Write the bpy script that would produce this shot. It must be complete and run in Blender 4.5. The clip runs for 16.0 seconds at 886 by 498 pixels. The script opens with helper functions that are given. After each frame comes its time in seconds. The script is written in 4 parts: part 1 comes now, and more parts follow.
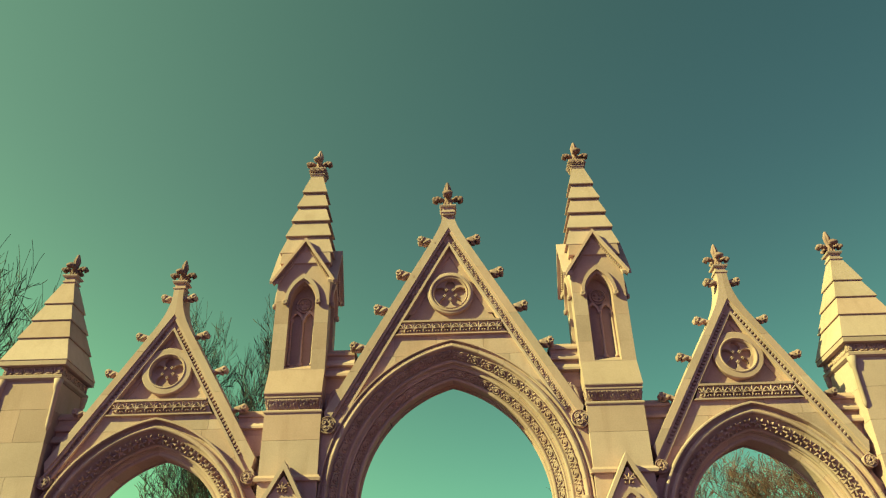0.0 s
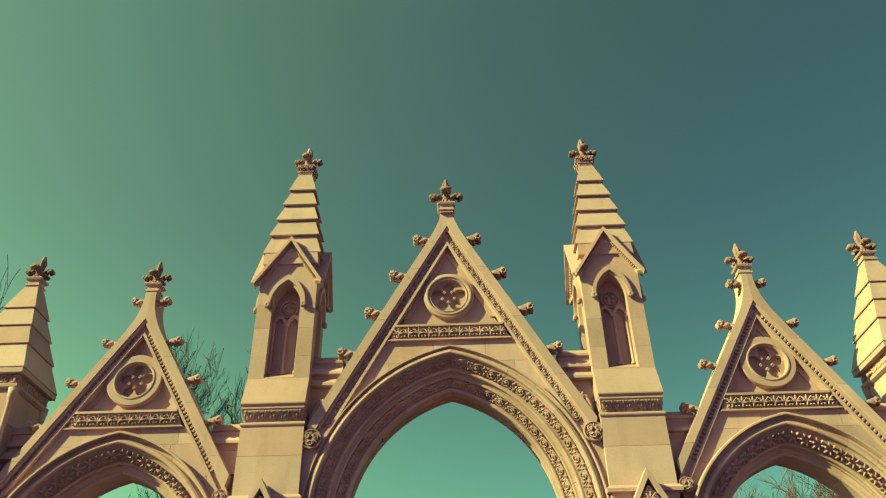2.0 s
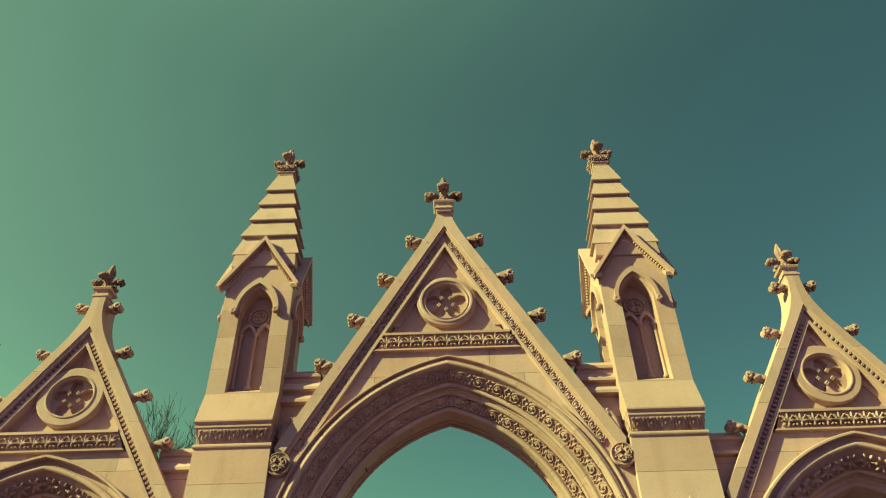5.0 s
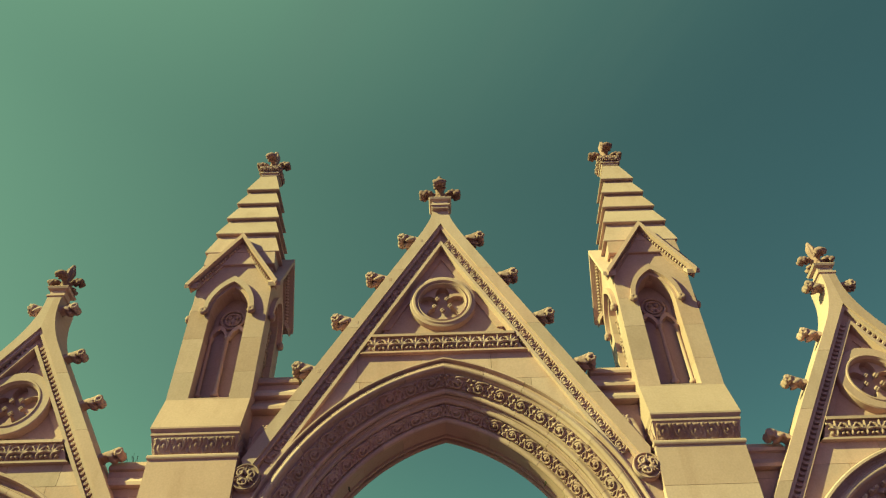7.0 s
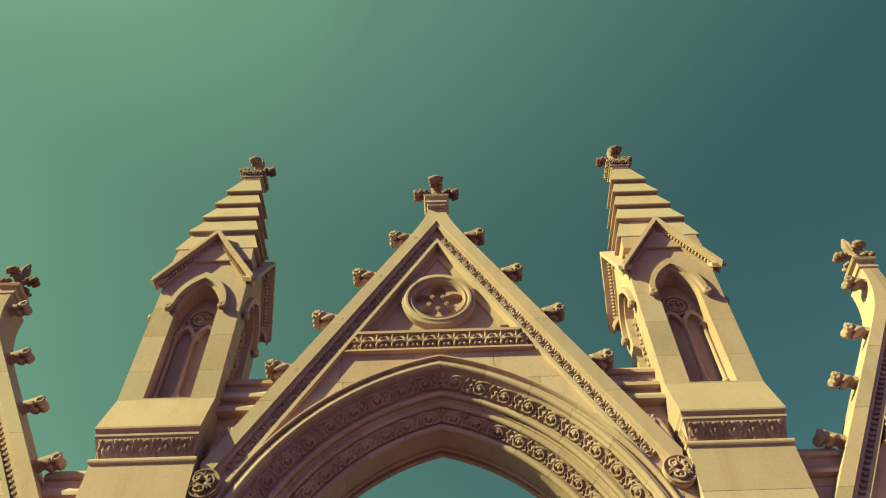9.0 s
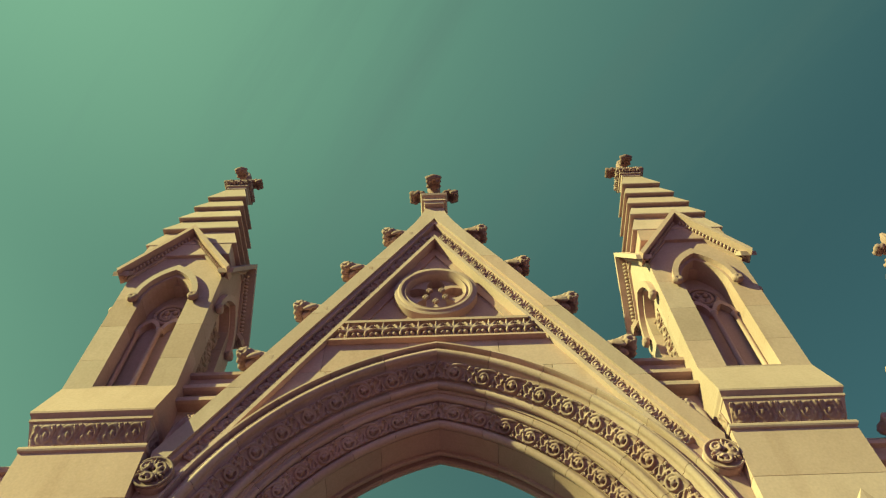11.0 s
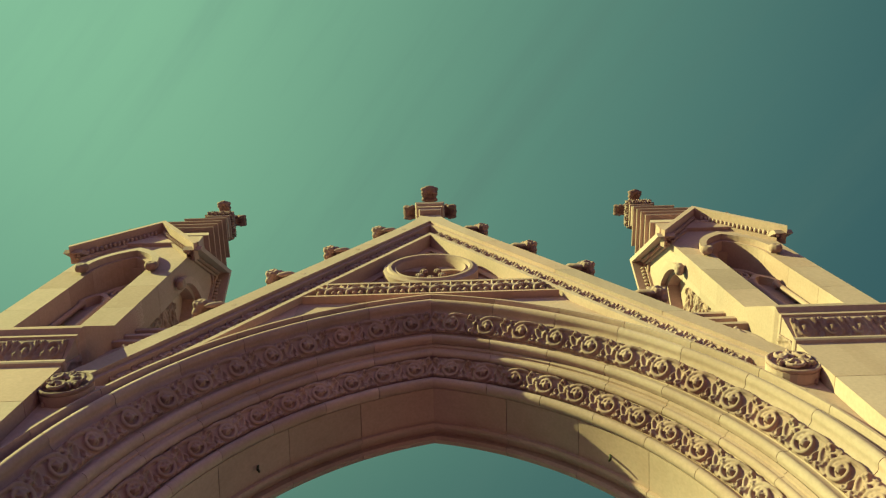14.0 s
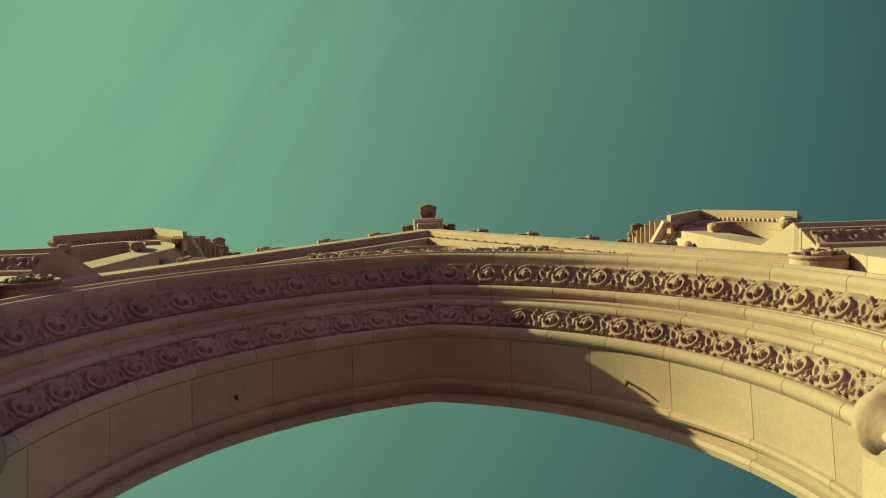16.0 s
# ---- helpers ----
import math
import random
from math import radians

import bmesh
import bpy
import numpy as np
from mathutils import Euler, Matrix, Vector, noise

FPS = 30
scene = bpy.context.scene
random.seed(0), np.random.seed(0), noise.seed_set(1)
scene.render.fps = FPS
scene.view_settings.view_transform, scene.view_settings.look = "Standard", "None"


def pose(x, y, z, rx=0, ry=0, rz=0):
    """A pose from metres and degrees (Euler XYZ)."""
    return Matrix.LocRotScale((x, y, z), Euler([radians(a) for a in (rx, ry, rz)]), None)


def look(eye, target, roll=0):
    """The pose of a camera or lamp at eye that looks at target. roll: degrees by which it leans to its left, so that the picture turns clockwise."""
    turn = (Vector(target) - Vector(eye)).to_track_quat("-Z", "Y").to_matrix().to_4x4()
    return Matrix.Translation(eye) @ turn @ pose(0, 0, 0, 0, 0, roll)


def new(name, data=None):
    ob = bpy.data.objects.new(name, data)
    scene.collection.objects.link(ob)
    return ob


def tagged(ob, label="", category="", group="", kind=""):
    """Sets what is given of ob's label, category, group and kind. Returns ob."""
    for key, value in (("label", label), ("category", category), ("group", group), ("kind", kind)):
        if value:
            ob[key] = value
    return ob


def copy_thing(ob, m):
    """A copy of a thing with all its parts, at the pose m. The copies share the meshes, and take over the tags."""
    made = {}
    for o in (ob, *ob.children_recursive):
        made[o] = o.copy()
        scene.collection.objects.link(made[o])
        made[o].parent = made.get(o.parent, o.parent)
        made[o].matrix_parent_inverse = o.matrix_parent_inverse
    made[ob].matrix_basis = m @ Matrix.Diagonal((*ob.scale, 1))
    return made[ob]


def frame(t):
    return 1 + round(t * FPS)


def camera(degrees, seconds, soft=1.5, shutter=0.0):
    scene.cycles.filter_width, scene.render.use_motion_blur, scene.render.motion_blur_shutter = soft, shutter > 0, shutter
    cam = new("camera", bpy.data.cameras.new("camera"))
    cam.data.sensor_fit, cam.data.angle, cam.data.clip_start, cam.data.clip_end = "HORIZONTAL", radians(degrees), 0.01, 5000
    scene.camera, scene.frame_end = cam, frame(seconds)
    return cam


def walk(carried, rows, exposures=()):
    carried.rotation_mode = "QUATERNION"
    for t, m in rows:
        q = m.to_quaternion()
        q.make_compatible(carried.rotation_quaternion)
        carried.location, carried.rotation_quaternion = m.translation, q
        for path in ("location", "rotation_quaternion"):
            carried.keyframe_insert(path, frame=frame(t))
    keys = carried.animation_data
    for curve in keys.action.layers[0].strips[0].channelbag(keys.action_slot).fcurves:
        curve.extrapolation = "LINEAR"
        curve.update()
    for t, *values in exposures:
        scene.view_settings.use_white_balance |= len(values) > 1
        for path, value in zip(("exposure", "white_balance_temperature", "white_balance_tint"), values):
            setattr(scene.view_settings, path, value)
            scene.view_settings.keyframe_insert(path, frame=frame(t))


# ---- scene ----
cam = camera(59.5, 16.0, 1.2)
METRES, EYE, TILT, LEAN, TURN = 15.0, 1.6, -2.0, 0.0, 0.95
ROWS = [
    (0.0, 0.0, 0.0, 0.0, 0.69, 32.81, 1.07),
    (0.5, 0.0018, 0.0297, 0.0006, 0.73, 33.58, 1.03),
    (1.0, 0.0036, 0.0586, 0.0025, 0.78, 34.29, 1.01),
    (1.5, 0.0036, 0.0886, 0.0036, 0.78, 35.06, 1.01),
    (2.0, 0.0029, 0.1191, 0.0041, 0.73, 35.93, 1.04),
    (2.5, 0.0033, 0.1501, 0.0048, 0.75, 36.88, 1.03),
    (3.0, 0.003, 0.1797, 0.007, 0.73, 37.78, 1.02),
    (3.5, 0.0037, 0.2104, 0.0077, 0.72, 38.8, 1.0),
    (4.0, 0.0036, 0.2412, 0.0084, 0.7, 39.87, 1.01),
    (6.5, 0.0044, 0.3991, 0.0127, 0.53, 46.09, 1.05),
    (7.0, 0.0053, 0.4303, 0.0142, 0.5, 47.45, 1.03),
    (7.5, 0.0062, 0.4615, 0.0163, 0.49, 48.84, 1.03),
    (8.0, 0.0069, 0.4936, 0.018, 0.45, 50.36, 1.04),
    (8.5, 0.0075, 0.5253, 0.0192, 0.46, 52.0, 1.04),
    (11.0, 0.0097, 0.6855, 0.0257, 0.64, 61.51, 1.02),
    (11.5, 0.0102, 0.7183, 0.0264, 0.64, 63.72, 1.02),
    (12.0, 0.0112, 0.7514, 0.0271, 0.65, 66.11, 0.98),
    (12.5, 0.0115, 0.7834, 0.0283, 0.63, 68.52, 0.98),
    (13.0, 0.0109, 0.8162, 0.0298, 0.58, 71.08, 1.02),
    (13.5, 0.0107, 0.8481, 0.0309, 0.56, 73.68, 1.03),
    (14.0, 0.0099, 0.8796, 0.0317, 0.48, 76.37, 1.05),
    (14.5, 0.0091, 0.9113, 0.0326, 0.44, 79.2, 1.1),
    (15.0, 0.0085, 0.9431, 0.0335, 0.44, 82.11, 1.17),
    (15.5, 0.0084, 0.972, 0.0352, 0.42, 84.71, 1.18),
    (16.0, 0.0102, 0.9989, 0.0369, 0.94, 87.21, 1.05),
]
walk(cam, [(t, pose(0, 0, EYE, TILT, LEAN, TURN) @ pose(METRES * x, METRES * y, METRES * z, 90 + pitch, roll, yaw)) for t, x, y, z, yaw, pitch, roll in ROWS], [(0.0, 1.16, 6950, 12), (8.5, 1.14, 6750, 11), (11.0, 1.16, 6500, 10), (14.0, 1.16, 6450, 10), (15.0, 1.06, 6450, 10), (15.5, 0.93, 6450, 10), (16.0, 0.88, 6450, 10)])

# ---- light ----
SUN_DIR = Vector((-0.783, -0.352, 0.515)).normalized()
world = bpy.data.worlds.new("sky_world")
scene.world = world
world.use_nodes = True
wt = world.node_tree
wt.nodes.clear()
sky = wt.nodes.new("ShaderNodeTexSky")
sky.sky_type = "NISHITA"
sky.sun_disc = False
sky.sun_elevation = math.asin(SUN_DIR.z)
sky.sun_rotation = math.atan2(SUN_DIR.x, SUN_DIR.y)
sky.air_density, sky.dust_density, sky.ozone_density = 1.0, 0.0, 1.0
tint = wt.nodes.new("ShaderNodeMix")
tint.data_type, tint.blend_type = "RGBA", "MULTIPLY"
tint.inputs[0].default_value = 1.0
# thin green haze, thicker on the sun's side of the sky
where = wt.nodes.new("ShaderNodeTexCoord")
axis = wt.nodes.new("ShaderNodeSeparateXYZ")
side_of_sky = wt.nodes.new("ShaderNodeMapRange")
side_of_sky.interpolation_type = "SMOOTHSTEP"
side_of_sky.inputs[1].default_value, side_of_sky.inputs[2].default_value = -1.0, 0.6
haze = wt.nodes.new("ShaderNodeMix")
haze.data_type = "RGBA"
haze.inputs[6].default_value = (1.62, 2.16, 0.74, 1)
haze.inputs[7].default_value = (0.505, 0.84, 0.51, 1)
wt.links.new(where.outputs["Generated"], axis.inputs[0])
lean_to_sun = wt.nodes.new("ShaderNodeVectorMath")
lean_to_sun.operation = "DOT_PRODUCT"
lean_to_sun.inputs[1].default_value = (1.0, 0.30, -0.35)
slant = wt.nodes.new("ShaderNodeMath")
slant.operation = "ADD"
slant.inputs[1].default_value = 0.10
wt.links.new(where.outputs["Generated"], lean_to_sun.inputs[0])
wt.links.new(lean_to_sun.outputs["Value"], slant.inputs[0])
wt.links.new(slant.outputs[0], side_of_sky.inputs[0])
wt.links.new(side_of_sky.outputs[0], haze.inputs[0])
# the sky warms and brightens towards the zenith
zenith = wt.nodes.new("ShaderNodeMapRange")
zenith.interpolation_type = "SMOOTHSTEP"
zenith.inputs[1].default_value, zenith.inputs[2].default_value = 0.76, 1.0
high_sky = wt.nodes.new("ShaderNodeMix")
high_sky.data_type = "RGBA"
high_sky.inputs[6].default_value = (1.0, 1.03, 1.06, 1)
high_sky.inputs[7].default_value = (1.84, 1.78, 1.62, 1)
lifted = wt.nodes.new("ShaderNodeVectorMath")
lifted.operation = "MULTIPLY"
wt.links.new(axis.outputs[2], zenith.inputs[0])
wt.links.new(zenith.outputs[0], high_sky.inputs[0])
# the unseen sky behind the viewer is tinted mauve to colour the shade
behind_view = wt.nodes.new("ShaderNodeMapRange")
behind_view.interpolation_type = "SMOOTHSTEP"
behind_view.inputs[1].default_value, behind_view.inputs[2].default_value = -0.80, -0.25
mauve_fill = wt.nodes.new("ShaderNodeMix")
mauve_fill.data_type = "RGBA"
mauve_fill.inputs[6].default_value = (0.88, 0.68, 0.80, 1)
wt.links.new(axis.outputs[1], behind_view.inputs[0])
wt.links.new(behind_view.outputs[0], mauve_fill.inputs[0])
wt.links.new(haze.outputs[2], mauve_fill.inputs[7])
wt.links.new(mauve_fill.outputs[2], lifted.inputs[0])
wt.links.new(high_sky.outputs[2], lifted.inputs[1])
# pale green band of mist low in the sky
mist = wt.nodes.new("ShaderNodeMapRange")
mist.interpolation_type = "SMOOTHSTEP"
mist.inputs[1].default_value, mist.inputs[2].default_value = 0.15, 0.60
low_sky = wt.nodes.new("ShaderNodeMix")
low_sky.data_type = "RGBA"
low_sky.inputs[6].default_value = (1.20, 1.52, 1.16, 1)
low_sky.inputs[7].default_value = (1, 1, 1, 1)
misty = wt.nodes.new("ShaderNodeVectorMath")
misty.operation = "MULTIPLY"
wt.links.new(axis.outputs[2], mist.inputs[0])
beyond = wt.nodes.new("ShaderNodeMapRange")
beyond.interpolation_type = "SMOOTHSTEP"
beyond.inputs[1].default_value, beyond.inputs[2].default_value = -0.2, 0.6
beyond.inputs[3].default_value, beyond.inputs[4].default_value = 1.0, 0.0
clear = wt.nodes.new("ShaderNodeMath")
clear.operation = "MAXIMUM"
wt.links.new(axis.outputs[1], beyond.inputs[0])
wt.links.new(mist.outputs[0], clear.inputs[0])
wt.links.new(beyond.outputs[0], clear.inputs[1])
wt.links.new(clear.outputs[0], low_sky.inputs[0])
wt.links.new(lifted.outputs[0], misty.inputs[0])
wt.links.new(low_sky.outputs[2], misty.inputs[1])
# thin cirrus, drawn out in parallel streaks high overhead
comb = wt.nodes.new("ShaderNodeMapping")
comb.vector_type = "TEXTURE"
comb.inputs["Rotation"].default_value = (0, 0, radians(-53))
comb.inputs["Scale"].default_value = (1.1, 0.10, 1.0)
streaks = wt.nodes.new("ShaderNodeTexNoise")
streaks.inputs["Scale"].default_value, streaks.inputs["Detail"].default_value = 1.0, 6
streaks.inputs["Roughness"].default_value = 0.6
thin = wt.nodes.new("ShaderNodeMapRange")
thin.inputs[1].default_value, thin.inputs[2].default_value = 0.48, 0.78
thin.inputs[3].default_value, thin.inputs[4].default_value = 0.0, 0.40
aloft = wt.nodes.new("ShaderNodeMapRange")
aloft.interpolation_type = "SMOOTHSTEP"
aloft.inputs[1].default_value, aloft.inputs[2].default_value = 0.72, 0.97
amount = wt.nodes.new("ShaderNodeMath")
amount.operation = "MULTIPLY"
cirrus = wt.nodes.new("ShaderNodeMix")
cirrus.data_type = "RGBA"
cirrus.inputs[7].default_value = (1.55, 1.75, 0.78, 1)
wt.links.new(where.outputs["Generated"], comb.inputs["Vector"])
wt.links.new(comb.outputs[0], streaks.inputs["Vector"])
wt.links.new(streaks.outputs["Fac"], thin.inputs[0])
wt.links.new(axis.outputs[2], aloft.inputs[0])
wt.links.new(thin.outputs[0], amount.inputs[0])
wt.links.new(aloft.outputs[0], amount.inputs[1])
wt.links.new(amount.outputs[0], cirrus.inputs[0])
wt.links.new(misty.outputs[0], cirrus.inputs[6])
wt.links.new(cirrus.outputs[2], tint.inputs[7])
back = wt.nodes.new("ShaderNodeBackground")
back.inputs[1].default_value = 0.046
out = wt.nodes.new("ShaderNodeOutputWorld")
wt.links.new(sky.outputs[0], tint.inputs[6])
wt.links.new(tint.outputs[2], back.inputs[0])
wt.links.new(back.outputs[0], out.inputs[0])

# sun is greened to offset the mauve put into the stone
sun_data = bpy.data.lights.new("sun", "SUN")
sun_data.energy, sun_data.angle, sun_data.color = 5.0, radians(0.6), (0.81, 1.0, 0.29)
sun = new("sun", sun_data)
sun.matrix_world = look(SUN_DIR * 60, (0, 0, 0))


# ---- materials ----
def stone_material(name, dark, mid, light, stain=0.35, bump=0.25):
    m = bpy.data.materials.new(name)
    m.use_nodes = True
    nt = m.node_tree
    n, link = nt.nodes, nt.links.new
    bsdf = n["Principled BSDF"]
    geo = n.new("ShaderNodeNewGeometry")
    info = n.new("ShaderNodeObjectInfo")
    # broad weathering
    big = n.new("ShaderNodeTexNoise")
    big.inputs["Scale"].default_value, big.inputs["Detail"].default_value = 0.9, 6
    big.inputs["Roughness"].default_value = 0.6
    link(geo.outputs["Position"], big.inputs["Vector"])
    ramp = n.new("ShaderNodeValToRGB")
    ramp.color_ramp.elements[0].position, ramp.color_ramp.elements[0].color = 0.3, (*dark, 1)
    ramp.color_ramp.elements[1].position, ramp.color_ramp.elements[1].color = 0.72, (*light, 1)
    e = ramp.color_ramp.elements.new(0.5)
    e.color = (*mid, 1)
    link(big.outputs["Fac"], ramp.inputs[0])
    # streaks that run down the faces
    mapping = n.new("ShaderNodeMapping")
    mapping.inputs["Scale"].default_value = (5.0, 5.0, 0.7)
    link(geo.outputs["Position"], mapping.inputs["Vector"])
    streak = n.new("ShaderNodeTexNoise")
    streak.inputs["Scale"].default_value, streak.inputs["Detail"].default_value = 1.0, 5
    link(mapping.outputs[0], streak.inputs["Vector"])
    smap = n.new("ShaderNodeMapRange")
    smap.inputs[1].default_value, smap.inputs[2].default_value = 0.52, 0.75
    smap.inputs[3].default_value, smap.inputs[4].default_value = 0.0, stain
    link(streak.outputs["Fac"], smap.inputs[0])
    mix1 = n.new("ShaderNodeMix")
    mix1.data_type, mix1.blend_type = "RGBA", "MULTIPLY"
    mix1.inputs[7].default_value = (0.62, 0.52, 0.47, 1)
    link(smap.outputs[0], mix1.inputs[0])
    link(ramp.outputs[0], mix1.inputs[6])
    # grain
    fine = n.new("ShaderNodeTexNoise")
    fine.inputs["Scale"].default_value, fine.inputs["Detail"].default_value = 38.0, 5
    link(geo.outputs["Position"], fine.inputs["Vector"])
    fmap = n.new("ShaderNodeMapRange")
    fmap.inputs[1].default_value, fmap.inputs[2].default_value = 0.3, 0.7
    fmap.inputs[3].default_value, fmap.inputs[4].default_value = 0.93, 1.06
    link(fine.outputs["Fac"], fmap.inputs[0])
    # each block has its own tone
    rmap = n.new("ShaderNodeMapRange")
    rmap.inputs[3].default_value, rmap.inputs[4].default_value = 0.85, 1.10
    link(info.outputs["Random"], rmap.inputs[0])
    both = n.new("ShaderNodeMath")
    both.operation = "MULTIPLY"
    link(fmap.outputs[0], both.inputs[0])
    link(rmap.outputs[0], both.inputs[1])
    pink = n.new("ShaderNodeTexWhiteNoise")
    pink.noise_dimensions = "1D"
    link(info.outputs["Random"], pink.inputs["W"])
    pmap = n.new("ShaderNodeMapRange")
    pmap.inputs[1].default_value, pmap.inputs[2].default_value = 0.3, 1.0
    pmap.inputs[3].default_value, pmap.inputs[4].default_value = 0.0, 0.75
    link(pink.outputs["Value"], pmap.inputs[0])
    rosy = n.new("ShaderNodeMix")
    rosy.data_type, rosy.blend_type = "RGBA", "MULTIPLY"
    rosy.inputs[7].default_value = (0.97, 0.87, 0.85, 1)
    link(pmap.outputs[0], rosy.inputs[0])
    link(mix1.outputs[2], rosy.inputs[6])
    mix2 = n.new("ShaderNodeVectorMath")
    mix2.operation = "SCALE"
    link(rosy.outputs[2], mix2.inputs[0])
    link(both.outputs[0], mix2.inputs["Scale"])
    link(mix2.outputs[0], bsdf.inputs["Base Color"])
    bsdf.inputs["Roughness"].default_value = 0.88
    bsdf.inputs["Specular IOR Level"].default_value = 0.2
    bmp = n.new("ShaderNodeBump")
    bmp.inputs["Strength"].default_value, bmp.inputs["Distance"].default_value = bump, 0.02
    pit = n.new("ShaderNodeTexNoise")
    pit.inputs["Scale"].default_value, pit.inputs["Detail"].default_value = 14.0, 8
    link(geo.outputs["Position"], pit.inputs["Vector"])
    link(pit.outputs["Fac"], bmp.inputs["Height"])
    link(bmp.outputs[0], bsdf.inputs["Normal"])
    return m


def simple_material(name, a, b, scale, rough=0.9, bump=0.3):
    m = bpy.data.materials.new(name)
    m.use_nodes = True
    nt = m.node_tree
    n, link = nt.nodes, nt.links.new
    bsdf = n["Principled BSDF"]
    geo = n.new("ShaderNodeNewGeometry")
    t1 = n.new("ShaderNodeTexNoise")
    t1.inputs["Scale"].default_value, t1.inputs["Detail"].default_value = scale, 8
    link(geo.outputs["Position"], t1.inputs["Vector"])
    ramp = n.new("ShaderNodeValToRGB")
    ramp.color_ramp.elements[0].position, ramp.color_ramp.elements[0].color = 0.33, (*a, 1)
    ramp.color_ramp.elements[1].position, ramp.color_ramp.elements[1].color = 0.68, (*b, 1)
    link(t1.outputs["Fac"], ramp.inputs[0])
    link(ramp.outputs[0], bsdf.inputs["Base Color"])
    bsdf.inputs["Roughness"].default_value = rough
    bsdf.inputs["Specular IOR Level"].default_value = 0.25
    bmp = n.new("ShaderNodeBump")
    bmp.inputs["Strength"].default_value, bmp.inputs["Distance"].default_value = bump, 0.03
    link(t1.outputs["Fac"], bmp.inputs["Height"])
    link(bmp.outputs[0], bsdf.inputs["Normal"])
    return m


# mauve is put into these stone colours so that shaded faces turn purple
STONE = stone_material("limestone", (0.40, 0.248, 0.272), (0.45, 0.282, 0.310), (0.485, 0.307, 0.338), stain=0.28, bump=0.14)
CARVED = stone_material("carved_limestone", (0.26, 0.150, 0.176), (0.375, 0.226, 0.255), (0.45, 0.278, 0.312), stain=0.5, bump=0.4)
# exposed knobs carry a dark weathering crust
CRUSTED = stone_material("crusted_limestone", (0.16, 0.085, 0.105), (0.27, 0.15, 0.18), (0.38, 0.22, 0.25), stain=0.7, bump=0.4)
BARK = simple_material("bark", (0.035, 0.024, 0.026), (0.08, 0.056, 0.058), 6.0)
TWIG = simple_material("red_twig", (0.11, 0.05, 0.055), (0.18, 0.088, 0.085), 5.0)
NEEDLE = simple_material("needles", (0.02, 0.035, 0.02), (0.05, 0.075, 0.035), 9.0)
# unseen ground and drive, made purple so their bounce tints shaded stone
GROUND_BOUNCE = simple_material("ground_bounce", (0.06, 0.028, 0.06), (0.10, 0.048, 0.10), 2.0)
DRIVE_BOUNCE = simple_material("drive_bounce", (0.06, 0.028, 0.085), (0.10, 0.048, 0.13), 12.0)
IRON = simple_material("dark_iron", (0.02, 0.018, 0.016), (0.05, 0.04, 0.035), 12.0)

# ---- builders ----
CX, FRONT = -0.115, 15.60


def thing(name, at, label, category, group="", kind=""):
    ob = new(name)
    ob.location = at
    ob.empty_display_size = 0.2
    return tagged(ob, label, category, group, kind)


def mesh_from(bm, name, mat, smooth=False):
    bmesh.ops.recalc_face_normals(bm, faces=bm.faces[:])
    me = bpy.data.meshes.new(name)
    bm.to_mesh(me)
    bm.free()
    me.materials.append(mat)
    if smooth:
        me.polygons.foreach_set("use_smooth", [True] * len(me.polygons))
    return me


def part(name, bm, mat, parent, label="", smooth=False, at=None):
    me = bm if isinstance(bm, bpy.types.Mesh) else mesh_from(bm, name, mat, smooth)
    ob = new(name, me)
    ob.parent = parent
    if at is not None:
        ob.matrix_basis = at
    return tagged(ob, label)


def box(bm, x0, x1, y0, y1, z0, z1, bevel=0.0):
    vs = [bm.verts.new((x, y, z)) for x in (x0, x1) for y in (y0, y1) for z in (z0, z1)]
    q = [(0, 1, 3, 2), (4, 6, 7, 5), (0, 4, 5, 1), (2, 3, 7, 6), (0, 2, 6, 4), (1, 5, 7, 3)]
    fs = [bm.faces.new([vs[i] for i in f]) for f in q]
    if bevel:
        es = list({e for f in fs for e in f.edges})
        bmesh.ops.bevel(bm, geom=es, offset=bevel, segments=1, affect="EDGES")
    return bm


def frustum(bm, rings, cx=0.0, cy=0.0, sides=4):
    """Stacked rings of (z, half_x, half_y); square for four sides, else round."""
    loops = []
    for z, hx, hy in rings:
        if sides == 4:
            pts = [(-hx, -hy), (hx, -hy), (hx, hy), (-hx, hy)]
        else:
            pts = [(hx * math.cos(2 * math.pi * i / sides), hy * math.sin(2 * math.pi * i / sides)) for i in range(sides)]
        loops.append([bm.verts.new((cx + x, cy + y, z)) for x, y in pts])
    for a, b in zip(loops, loops[1:]):
        for i in range(len(a)):
            j = (i + 1) % len(a)
            bm.faces.new((a[i], a[j], b[j], b[i]))
    bm.faces.new(loops[0])
    bm.faces.new(loops[-1])
    return bm


def prism(bm, pts, y0, y1):
    """A flat outline of (x, z) given depth along y."""
    a = [bm.verts.new((x, y0, z)) for x, z in pts]
    b = [bm.verts.new((x, y1, z)) for x, z in pts]
    bm.faces.new(a)
    bm.faces.new(b)
    for i in range(len(a)):
        j = (i + 1) % len(a)
        bm.faces.new((a[i], a[j], b[j], b[i]))
    bm.normal_update()
    return bm


def ellipsoid(bm, c, r, turn=None, seg=10):
    m = Matrix.Translation(c) @ (turn or Matrix.Identity(4)) @ Matrix.Diagonal((r[0], r[1], r[2], 1))
    bmesh.ops.create_uvsphere(bm, u_segments=seg, v_segments=max(5, seg - 3), radius=1.0, matrix=m)


